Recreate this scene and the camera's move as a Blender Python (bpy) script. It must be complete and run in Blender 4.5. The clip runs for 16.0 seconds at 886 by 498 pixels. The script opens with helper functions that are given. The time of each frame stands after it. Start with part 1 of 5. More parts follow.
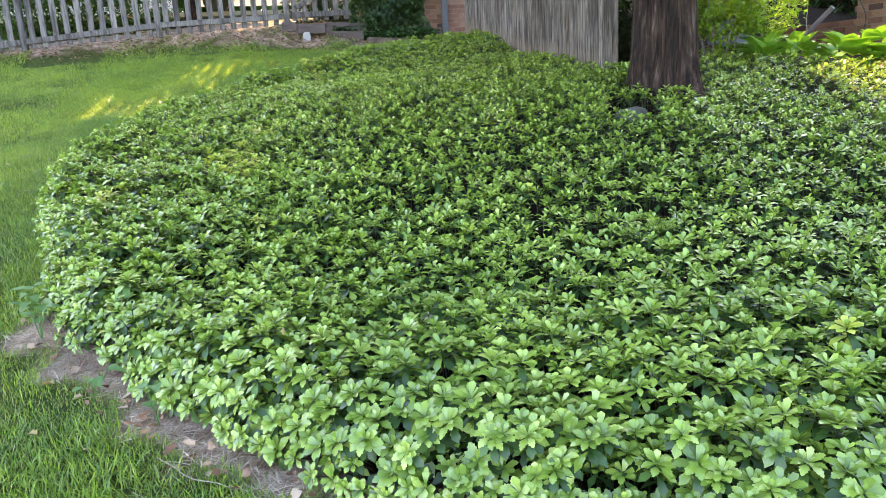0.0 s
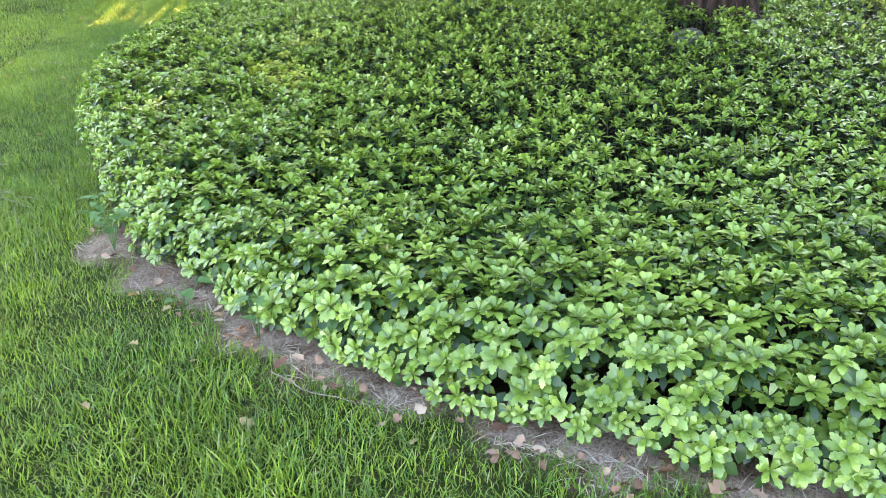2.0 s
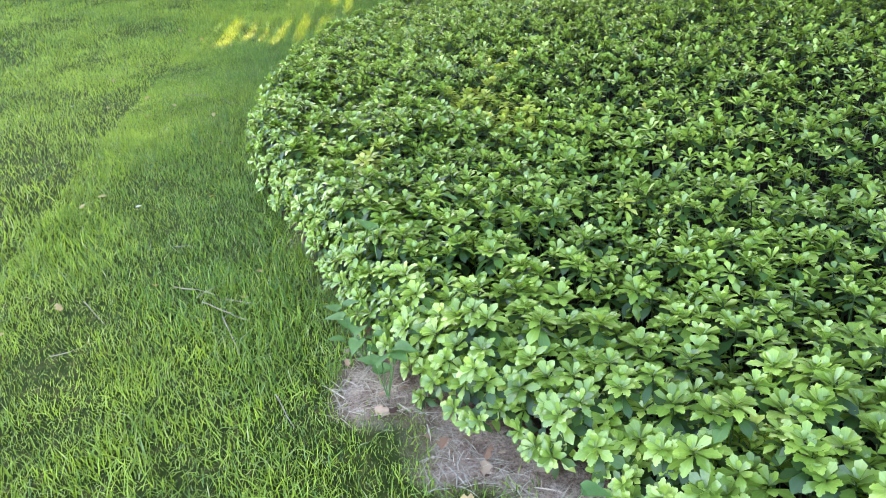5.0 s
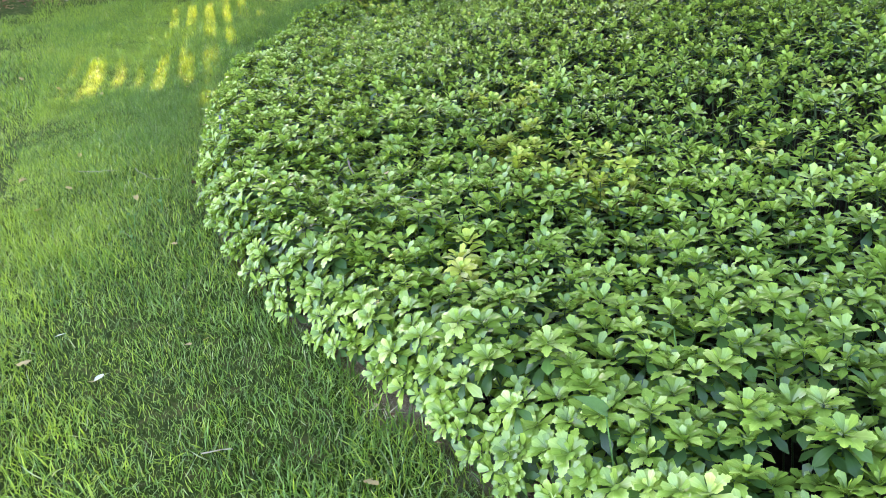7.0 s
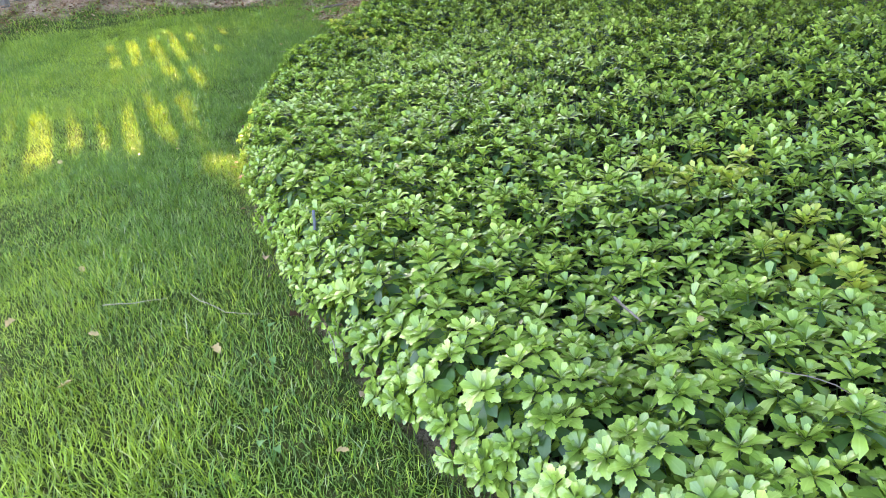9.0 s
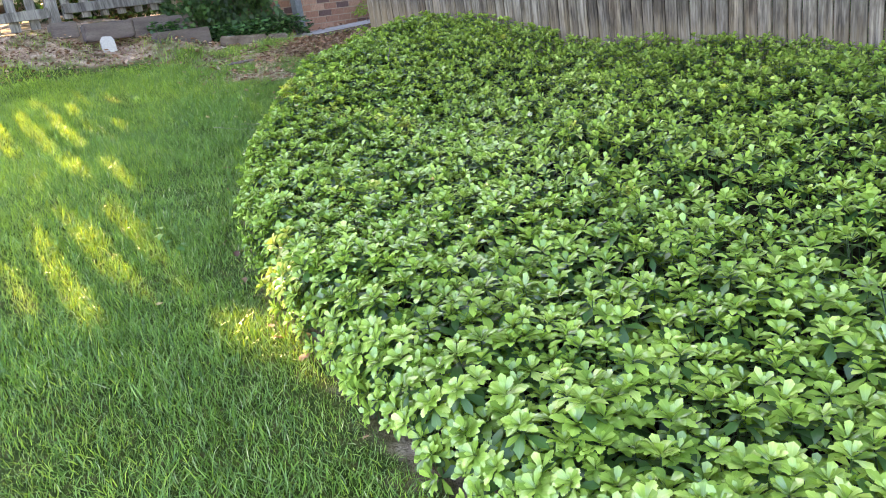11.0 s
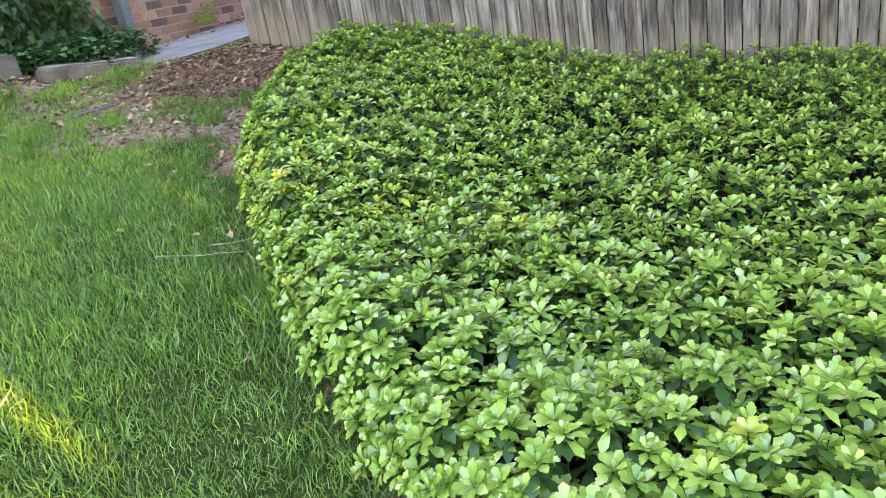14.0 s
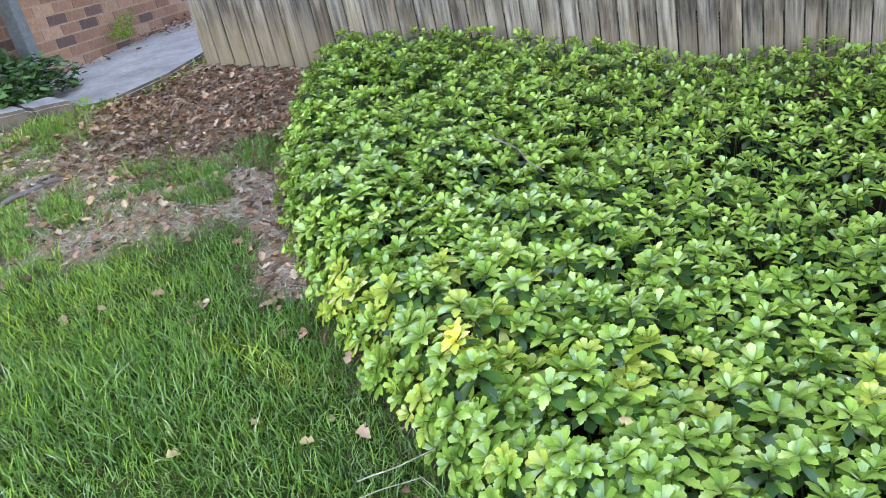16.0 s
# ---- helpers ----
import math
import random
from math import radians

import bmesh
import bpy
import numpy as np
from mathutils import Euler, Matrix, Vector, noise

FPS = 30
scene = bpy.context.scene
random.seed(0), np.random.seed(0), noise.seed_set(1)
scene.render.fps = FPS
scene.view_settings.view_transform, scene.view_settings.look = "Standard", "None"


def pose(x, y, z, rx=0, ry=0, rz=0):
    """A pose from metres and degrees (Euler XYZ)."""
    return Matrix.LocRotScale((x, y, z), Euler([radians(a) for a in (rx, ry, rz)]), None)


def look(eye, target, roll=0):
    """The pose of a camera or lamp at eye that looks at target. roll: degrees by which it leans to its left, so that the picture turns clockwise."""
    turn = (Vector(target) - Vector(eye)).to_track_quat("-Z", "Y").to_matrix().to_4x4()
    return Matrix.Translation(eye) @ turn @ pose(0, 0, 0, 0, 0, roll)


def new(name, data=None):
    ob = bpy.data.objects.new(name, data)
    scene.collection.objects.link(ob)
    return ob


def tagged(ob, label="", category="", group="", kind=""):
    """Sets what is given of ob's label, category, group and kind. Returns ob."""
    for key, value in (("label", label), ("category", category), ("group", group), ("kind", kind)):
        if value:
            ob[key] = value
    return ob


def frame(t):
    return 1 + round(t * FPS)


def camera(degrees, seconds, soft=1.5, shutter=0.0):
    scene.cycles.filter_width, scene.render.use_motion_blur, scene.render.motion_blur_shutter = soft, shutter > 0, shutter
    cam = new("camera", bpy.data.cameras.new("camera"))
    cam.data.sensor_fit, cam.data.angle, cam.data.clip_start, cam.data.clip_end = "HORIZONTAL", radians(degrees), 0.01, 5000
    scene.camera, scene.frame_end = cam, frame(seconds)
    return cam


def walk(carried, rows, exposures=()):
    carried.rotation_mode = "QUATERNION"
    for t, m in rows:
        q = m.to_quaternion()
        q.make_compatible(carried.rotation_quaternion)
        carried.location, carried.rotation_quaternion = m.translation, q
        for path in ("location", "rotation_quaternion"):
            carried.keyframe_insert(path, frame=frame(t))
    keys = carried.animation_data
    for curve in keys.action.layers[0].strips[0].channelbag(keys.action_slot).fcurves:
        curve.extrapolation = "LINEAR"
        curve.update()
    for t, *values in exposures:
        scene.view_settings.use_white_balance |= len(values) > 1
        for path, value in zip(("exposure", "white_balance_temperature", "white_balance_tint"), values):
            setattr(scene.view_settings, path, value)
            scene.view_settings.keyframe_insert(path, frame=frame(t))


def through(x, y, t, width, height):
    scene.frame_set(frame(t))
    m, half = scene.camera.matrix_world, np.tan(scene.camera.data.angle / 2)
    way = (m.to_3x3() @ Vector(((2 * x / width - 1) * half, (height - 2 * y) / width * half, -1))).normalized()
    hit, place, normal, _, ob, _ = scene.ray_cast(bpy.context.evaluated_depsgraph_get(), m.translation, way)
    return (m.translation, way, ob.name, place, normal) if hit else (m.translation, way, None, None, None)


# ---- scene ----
# ------------------------------------------------------------------ camera
cam = camera(63.7, 16.0, soft=0.7)
PATH = [
    (0, (7.069, 0.887, 0.604), (5.17, 1.315, 0.148), -3.1),
    (0.5, (7.01, 0.794, 0.608), (5.14, 1.296, 0.106), -2.9),
    (1, (6.993, 0.689, 0.6), (5.146, 1.213, 0.042), -2.4),
    (1.5, (6.964, 0.602, 0.579), (5.126, 1.089, -0.039), -1.7),
    (2, (6.936, 0.567, 0.58), (5.098, 0.999, -0.079), -1.4),
    (2.5, (6.913, 0.538, 0.574), (5.068, 0.911, -0.102), -1.5),
    (3, (6.803, 0.512, 0.559), (4.945, 0.794, -0.124), -1.5),
    (3.5, (6.594, 0.441, 0.594), (4.723, 0.621, -0.089), -1.8),
    (4, (6.339, 0.241, 0.605), (4.459, 0.388, -0.062), -2.5),
    (4.2, (6.238, 0.161, 0.628), (4.356, 0.319, -0.033), -2.8),
    (6.3, (5.121, -0.448, 0.727), (3.312, 0.076, 0.052), -5.7),
    (6.5, (5.009, -0.503, 0.756), (3.213, 0.063, 0.082), -6.1),
    (7, (4.734, -0.652, 0.775), (2.971, 0.028, 0.119), -6.9),
    (7.5, (4.44, -0.805, 0.832), (2.709, -0.028, 0.2), -7.4),
    (8, (4.092, -0.887, 0.851), (2.378, -0.067, 0.227), -7.8),
    (8.5, (3.762, -0.98, 0.885), (2.068, -0.121, 0.26), -7.9),
    (9, (3.429, -1.077, 0.943), (1.781, -0.14, 0.306), -7.8),
    (9.2, (3.293, -1.092, 0.942), (1.661, -0.132, 0.3), -8.1),
    (11.3, (1.646, -1.241, 1.263), (0.305, 0.112, 0.653), -8.8),
    (11.5, (1.485, -1.228, 1.271), (0.174, 0.154, 0.662), -9.0),
    (12, (1.09, -1.201, 1.386), (-0.125, 0.266, 0.777), -9.4),
    (12.5, (0.715, -1.086, 1.418), (-0.426, 0.438, 0.804), -9.9),
    (13, (0.366, -0.971, 1.489), (-0.688, 0.601, 0.843), -10.0),
    (13.5, (-0.023, -0.865, 1.558), (-0.968, 0.755, 0.864), -9.6),
    (14, (-0.381, -0.665, 1.571), (-1.262, 0.974, 0.837), -9.8),
    (14.5, (-0.718, -0.496, 1.612), (-1.522, 1.166, 0.844), -10.6),
    (15, (-1.081, -0.322, 1.71), (-1.769, 1.379, 0.914), -11.1),
    (15.5, (-1.367, -0.084, 1.739), (-2.02, 1.625, 0.93), -11.9),
    (16, (-1.627, 0.113, 1.762), (-2.248, 1.823, 0.93), -12.5),
]
walk(cam, [(t, look(eye, target, roll)) for t, eye, target, roll in PATH], exposures=[(0, 2.92, 7450, 21), (4, 2.98, 7350, 20), (9, 3.08, 7400, 20), (12, 3.28, 7600, 19), (14, 3.42, 7700, 18), (16, 3.48, 7700, 16)])

# ------------------------------------------------------------------ world and sun
SUN_WAY = Vector((1.25, -0.175, -0.79)).normalized()
world = bpy.data.worlds.new("sky")
scene.world = world
world.use_nodes = True
wn = world.node_tree
sky = wn.nodes.new("ShaderNodeTexSky")
sky.sky_type = "NISHITA"
sky.sun_disc = False
sky.sun_elevation = math.asin(-SUN_WAY.z)
sky.sun_rotation = math.atan2(-SUN_WAY.x, -SUN_WAY.y)
wn.nodes["Background"].inputs["Strength"].default_value = 0.15
wn.links.new(sky.outputs[0], wn.nodes["Background"].inputs["Color"])
sun = new("sun", bpy.data.lights.new("sun", "SUN"))
sun.data.energy = 2.9
sun.data.angle = radians(0.5)
sun.data.color = (1.0, 0.78, 0.36)
sun.matrix_world = look((0, 0, 0), SUN_WAY)


# ------------------------------------------------------------------ materials
def shade(name, rough=0.6, metal=0.0, spec=0.5):
    m = bpy.data.materials.new(name)
    m.use_nodes = True
    nt = m.node_tree
    b = nt.nodes["Principled BSDF"]
    b.inputs["Roughness"].default_value = rough
    b.inputs["Metallic"].default_value = metal
    b.inputs["Specular IOR Level"].default_value = spec
    return m, nt, b


def node(nt, kind, **values):
    n = nt.nodes.new(kind)
    for key, v in values.items():
        n.inputs[key.replace("_", " ")].default_value = v
    return n


def coords(nt, scale=(1, 1, 1)):
    tc, mp = nt.nodes.new("ShaderNodeTexCoord"), nt.nodes.new("ShaderNodeMapping")
    mp.inputs["Scale"].default_value = scale
    nt.links.new(tc.outputs["Object"], mp.inputs["Vector"])
    return mp.outputs["Vector"]


def ramp(nt, fac, stops):
    r = nt.nodes.new("ShaderNodeValToRGB")
    e = r.color_ramp.elements
    while len(e) < len(stops):
        e.new(0.5)
    for el, (p, c) in zip(e, stops):
        el.position, el.color = p, (*c, 1)
    nt.links.new(fac, r.inputs["Fac"])
    return r.outputs["Color"]


def noise_of(nt, vec, scale, detail=6, rough=0.6):
    n = node(nt, "ShaderNodeTexNoise", Scale=scale, Detail=detail, Roughness=rough)
    nt.links.new(vec, n.inputs["Vector"])
    return n.outputs["Fac"]


def blend(nt, fac, a, b, mode="MIX"):
    n = nt.nodes.new("ShaderNodeMix")
    n.data_type, n.blend_type = "RGBA", mode
    if isinstance(fac, float):
        n.inputs[0].default_value = fac
    else:
        nt.links.new(fac, n.inputs[0])
    for s, v in ((6, a), (7, b)):
        if isinstance(v, tuple):
            n.inputs[s].default_value = (*v, 1)
        else:
            nt.links.new(v, n.inputs[s])
    return n.outputs[2]


def bump(nt, b, height, strength=0.4, distance=0.01):
    n = node(nt, "ShaderNodeBump", Strength=strength, Distance=distance)
    nt.links.new(height, n.inputs["Height"])
    nt.links.new(n.outputs["Normal"], b.inputs["Normal"])


def mottled(name, stops, scale=8.0, rough=0.7, fine=60.0, bumps=0.3, stretch=(1, 1, 1), spec=0.4, dist=0.006, metal=0.0):
    m, nt, b = shade(name, rough, metal, spec)
    v = coords(nt, stretch)
    base = ramp(nt, noise_of(nt, v, scale), stops)
    speck = ramp(nt, noise_of(nt, v, fine, 4), [(0.3, (0.7, 0.7, 0.7)), (0.7, (1.2, 1.2, 1.2))])
    nt.links.new(blend(nt, 0.7, base, speck, "MULTIPLY"), b.inputs["Base Color"])
    bump(nt, b, noise_of(nt, v, fine * 0.7, 5), bumps, dist)
    return m


def foliage(name, stops, rough=0.4, through=0.3, glow=(0.25, 0.5, 0.04), spec=0.5, patch=2.0, tone_and_veins=False, coat=0.0, relief=0.25, swing=1.0, sheen=0.0):
    """Leaf: colour by piece, with slow variation over the ground, and light that passes through it."""
    m, nt, b = shade(name, rough, 0.0, spec)
    g = nt.nodes.new("ShaderNodeNewGeometry")
    tone = g.outputs["Random Per Island"]
    if tone_and_veins:
        # x: along the leaf, y: from the midrib to the margin, z: the leaf's own tone
        at = nt.nodes.new("ShaderNodeAttribute")
        at.attribute_name = "leaf_place"
        xyz = nt.nodes.new("ShaderNodeSeparateXYZ")
        nt.links.new(at.outputs["Vector"], xyz.inputs[0])
        half = node(nt, "ShaderNodeMath")
        half.operation = "MULTIPLY"
        half.inputs[1].default_value = 0.45
        nt.links.new(tone, half.inputs[0])
        both = node(nt, "ShaderNodeMath")
        both.operation = "MULTIPLY_ADD"
        both.inputs[1].default_value = 0.55
        nt.links.new(xyz.outputs[2], both.inputs[0])
        nt.links.new(half.outputs[0], both.inputs[2])
        tone = both.outputs[0]
    col = ramp(nt, tone, stops)
    v = coords(nt)
    slow = ramp(nt, noise_of(nt, v, patch, 3), [(0.3, tuple(1 - swing * k for k in (0.28, 0.22, 0.25))), (0.7, tuple(1 + swing * k for k in (0.25, 0.18, 0.05)))])
    col = blend(nt, 0.8, col, slow, "MULTIPLY")
    if tone_and_veins:
        # darker towards the leaf's base, lighter at tip, midrib and margin
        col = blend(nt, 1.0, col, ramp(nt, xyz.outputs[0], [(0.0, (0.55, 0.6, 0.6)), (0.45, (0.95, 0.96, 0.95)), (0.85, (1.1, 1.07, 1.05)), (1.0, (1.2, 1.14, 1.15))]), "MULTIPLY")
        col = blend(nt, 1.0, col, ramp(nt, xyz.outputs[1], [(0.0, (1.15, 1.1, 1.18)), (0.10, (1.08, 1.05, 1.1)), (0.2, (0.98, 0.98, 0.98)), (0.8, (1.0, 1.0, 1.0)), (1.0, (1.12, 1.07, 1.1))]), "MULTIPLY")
    nt.links.new(col, b.inputs["Base Color"])
    b.inputs["Coat Weight"].default_value = coat
    b.inputs["Sheen Weight"].default_value = sheen
    b.inputs["Sheen Roughness"].default_value = 0.5
    b.inputs["Sheen Tint"].default_value = (0.9, 1.0, 0.6, 1)
    b.inputs["Coat Roughness"].default_value = 0.16
    bump(nt, b, noise_of(nt, v, 180.0, 3), relief, 0.002)
    t = nt.nodes.new("ShaderNodeBsdfTranslucent")
    nt.links.new(blend(nt, 0.6, col, glow), t.inputs["Color"])
    mix = nt.nodes.new("ShaderNodeMixShader")
    mix.inputs[0].default_value = through
    nt.links.new(b.outputs[0], mix.inputs[1])
    nt.links.new(t.outputs[0], mix.inputs[2])
    nt.links.new(mix.outputs[0], nt.nodes["Material Output"].inputs["Surface"])
    return m


M_LEAF = foliage("groundcover_leaf", [(0.0, (0.092, 0.178, 0.038)), (0.3, (0.225, 0.385, 0.072)), (0.7, (0.40, 0.59, 0.122)), (1.0, (0.62, 0.76, 0.24))], rough=0.23, through=0.25, glow=(0.48, 0.64, 0.07), spec=0.9, tone_and_veins=True, coat=0.45, relief=0.12)
# old leaves, coloured near black to deepen the shade inside the bed
M_OLD_SHADED = foliage("groundcover_old_shaded_leaf", [(0.0, (0.018, 0.05, 0.016)), (0.6, (0.042, 0.11, 0.030)), (1.0, (0.12, 0.25, 0.06))], rough=0.32, through=0.14, spec=0.5, tone_and_veins=True, coat=0.05, relief=0.12)
M_YELLOW = foliage("yellowed_leaf", [(0.0, (0.40, 0.58, 0.09)), (0.6, (0.60, 0.67, 0.13)), (1.0, (0.80, 0.76, 0.40))], rough=0.45, through=0.3, glow=(0.65, 0.62, 0.06), tone_and_veins=True)
M_GRASS = foliage("grass_blade", [(0.0, (0.13, 0.25, 0.034)), (0.35, (0.25, 0.42, 0.052)), (0.93, (0.40, 0.58, 0.085)), (0.985, (0.45, 0.56, 0.15)), (1.0, (0.62, 0.59, 0.40))], rough=0.32, through=0.36, glow=(0.55, 0.60, 0.03), patch=7.0, spec=0.8, swing=2.0, sheen=0.3)
# darker blade colour that stands in for shade on the turf
M_GRASS_SHADED = foliage("shaded_grass_blade", [(0.0, (0.05, 0.125, 0.028)), (0.5, (0.12, 0.26, 0.052)), (0.88, (0.23, 0.41, 0.105)), (0.97, (0.32, 0.43, 0.20)), (1.0, (0.58, 0.56, 0.42))], rough=0.28, through=0.3, glow=(0.40, 0.58, 0.04), patch=8.0, spec=0.6, swing=2.0)
M_IVY = foliage("ivy_leaf", [(0.0, (0.018, 0.055, 0.02)), (0.6, (0.05, 0.13, 0.045)), (1.0, (0.16, 0.30, 0.12))], rough=0.26, through=0.08, spec=0.6, coat=0.25, relief=0.12)
# leaf green raised to stand in for sunlight on the back shrub
M_SHRUB = foliage("shrub_leaf", [(0.0, (0.12, 0.25, 0.02)), (0.6, (0.25, 0.40, 0.04)), (1.0, (0.40, 0.52, 0.06))], rough=0.45, through=0.4)
M_TREE = foliage("tree_leaf", [(0.0, (0.03, 0.09, 0.02)), (1.0, (0.09, 0.18, 0.03))], rough=0.5, through=0.25)
# leaf green darkened to paint in the shade by walls and fence
M_LEAF_SHADED = foliage("shade_darkened_leaf", [(0.0, (0.012, 0.035, 0.01)), (0.7, (0.03, 0.08, 0.02)), (1.0, (0.07, 0.15, 0.035))], rough=0.4, through=0.15)
# bright green puts the missing sunlight on the hostas into the colour
M_HOSTA = foliage("hosta_leaf", [(0.0, (0.11, 0.34, 0.03)), (1.0, (0.32, 0.58, 0.06))], rough=0.3, through=0.3)
M_WEED = foliage("weed_leaf", [(0.0, (0.11, 0.25, 0.08)), (1.0, (0.20, 0.38, 0.13))], rough=0.5, through=0.3, glow=(0.2, 0.45, 0.1))
M_LITTER = foliage("dead_leaf", [(0.0, (0.10, 0.046, 0.030)), (0.45, (0.30, 0.15, 0.092)), (0.8, (0.52, 0.31, 0.21)), (1.0, (0.68, 0.50, 0.38))], rough=0.8, through=0.1, glow=(0.3, 0.15, 0.05))
M_TAN = foliage("tan_leaf", [(0.0, (0.36, 0.22, 0.10)), (0.6, (0.55, 0.40, 0.20)), (1.0, (0.70, 0.58, 0.36))], rough=0.7, through=0.15, glow=(0.5, 0.35, 0.1))
M_STRAW = foliage("straw", [(0.0, (0.50, 0.37, 0.29)), (1.0, (0.84, 0.71, 0.58))], rough=0.8, through=0.1, glow=(0.4, 0.3, 0.1))
M_TWIG = mottled("twig_bark", [(0.3, (0.16, 0.12, 0.10)), (0.7, (0.36, 0.31, 0.27))], 30, 0.85)
def weathered(name, dark, mid, light, warm, splash=0.0):
    """Grey weathered wood: each board its own tone, streaks along the grain, dark stains and knots."""
    m, nt, b = shade(name, 0.85, 0.0, 0.25)
    info = nt.nodes.new("ShaderNodeObjectInfo")
    tc = nt.nodes.new("ShaderNodeTexCoord")
    shift = nt.nodes.new("ShaderNodeVectorMath")
    shift.operation = "MULTIPLY_ADD"
    shift.inputs[1].default_value = (40, 30, 70)
    comb = nt.nodes.new("ShaderNodeCombineXYZ")
    for s in comb.inputs:
        nt.links.new(info.outputs["Random"], s)
    nt.links.new(comb.outputs[0], shift.inputs[0])
    nt.links.new(tc.outputs["Object"], shift.inputs[2])
    mp = nt.nodes.new("ShaderNodeMapping")
    mp.inputs["Scale"].default_value = (26, 26, 1.3)
    nt.links.new(shift.outputs[0], mp.inputs["Vector"])
    grain = noise_of(nt, mp.outputs[0], 2.2, 8, 0.65)
    col = ramp(nt, grain, [(0.32, dark), (0.48, mid), (0.68, light)])
    tone = ramp(nt, info.outputs["Random"], [(0.0, (0.66, 0.64, 0.63)), (0.4, (0.9, 0.88, 0.87)), (0.7, (1.05, 1.03, 1.0)), (1.0, (1.3, 1.26, 1.22))])
    col = blend(nt, 1.0, col, tone, "MULTIPLY")
    mp2 = nt.nodes.new("ShaderNodeMapping")
    mp2.inputs["Scale"].default_value = (9, 9, 1.8)
    nt.links.new(shift.outputs[0], mp2.inputs["Vector"])
    stain = ramp(nt, noise_of(nt, mp2.outputs[0], 1.4, 4, 0.6), [(0.40, (0.30, 0.28, 0.28)), (0.54, (1, 1, 1))])
    col = blend(nt, 0.75, col, stain, "MULTIPLY")
    damp = ramp(nt, noise_of(nt, mp2.outputs[0], 0.5, 3), [(0.45, (1, 1, 1)), (0.7, warm)])
    col = blend(nt, 0.7, col, damp, "MULTIPLY")
    if splash:
        # soil splashed onto the foot of the boards
        xyz = nt.nodes.new("ShaderNodeSeparateXYZ")
        nt.links.new(tc.outputs["Object"], xyz.inputs[0])
        wave = nt.nodes.new("ShaderNodeMath")
        wave.operation = "MULTIPLY_ADD"
        wave.inputs[1].default_value = 0.6
        nt.links.new(noise_of(nt, mp.outputs[0], 1.2, 4), wave.inputs[0])
        nt.links.new(xyz.outputs[2], wave.inputs[2])
        foot = ramp(nt, wave.outputs[0], [(splash, (1, 1, 1)), (splash + 0.3, (0, 0, 0))])
        col = blend(nt, foot, col, blend(nt, 0.35, (0.36, 0.265, 0.17), col))
    nt.links.new(col, b.inputs["Base Color"])
    bump(nt, b, grain, 0.7, 0.004)
    return m


M_WOOD = weathered("weathered_board", (0.070, 0.060, 0.055), (0.215, 0.187, 0.170), (0.40, 0.355, 0.325), (0.98, 0.84, 0.70), 0.36)
M_PICKET = weathered("weathered_picket", (0.12, 0.115, 0.118), (0.235, 0.225, 0.23), (0.33, 0.315, 0.315), (0.9, 0.88, 0.85))
M_BRICK, _nt, _b = shade("brick", 0.9, 0, 0.2)
_info = _nt.nodes.new("ShaderNodeObjectInfo")
_v = coords(_nt)
_own = ramp(_nt, _info.outputs["Random"], [(0.0, (0.12, 0.075, 0.075)), (0.10, (0.15, 0.09, 0.085)), (0.14, (0.27, 0.14, 0.105)), (0.6, (0.35, 0.19, 0.14)), (1.0, (0.43, 0.265, 0.20))])
_sp = ramp(_nt, noise_of(_nt, _v, 45, 5), [(0.3, (0.72, 0.7, 0.7)), (0.7, (1.2, 1.2, 1.2))])
_nt.links.new(blend(_nt, 0.8, _own, _sp, "MULTIPLY"), _b.inputs["Base Color"])
bump(_nt, _b, noise_of(_nt, _v, 70, 5), 0.5, 0.005)
M_MORTAR = mottled("mortar", [(0.3, (0.29, 0.205, 0.16)), (0.7, (0.39, 0.29, 0.235))], 12, 0.95, 120, 0.3)
M_BARK = mottled("tree_bark", [(0.36, (0.012, 0.007, 0.005)), (0.5, (0.055, 0.031, 0.022)), (0.62, (0.12, 0.076, 0.058)), (0.74, (0.30, 0.235, 0.20))], 6, 0.92, 26, 1.0, (4.5, 4.5, 0.55), dist=0.06)
M_STONE = mottled("concrete", [(0.3, (0.27, 0.23, 0.215)), (0.5, (0.39, 0.34, 0.32)), (0.7, (0.48, 0.43, 0.405))], 3, 0.9, 28, 0.3)
M_STEM = mottled("dry_stem", [(0.3, (0.24, 0.20, 0.14)), (0.7, (0.46, 0.41, 0.31))], 30, 0.85)
M_PETAL = foliage("white_petal", [(0.0, (0.62, 0.62, 0.60)), (1.0, (0.78, 0.78, 0.76))], rough=0.6, through=0.2, glow=(0.7, 0.7, 0.65))
M_KERB = mottled("earth_stained_concrete", [(0.3, (0.075, 0.053, 0.042)), (0.7, (0.22, 0.17, 0.14))], 9, 0.92, 40, 0.6)
M_TIMBER = mottled("landscape_timber", [(0.3, (0.10, 0.075, 0.075)), (0.7, (0.20, 0.165, 0.16))], 3, 0.9, 40, 0.4, (2, 1, 6))
M_ROCK = mottled("rock", [(0.3, (0.07, 0.068, 0.055)), (0.7, (0.19, 0.185, 0.15))], 7, 0.9, 60, 0.5)
M_WHITE = mottled("white_plastic", [(0.3, (0.36, 0.34, 0.34)), (0.7, (0.48, 0.46, 0.45))], 6, 0.5, 60, 0.1)
M_METAL = mottled("grey_paint", [(0.3, (0.11, 0.12, 0.135)), (0.7, (0.17, 0.185, 0.205))], 6, 0.6, 50, 0.2)


# ------------------------------------------------------------------ the lie of the land
def mixed(v, xs, ys):
    return float(np.interp(v, xs, ys))


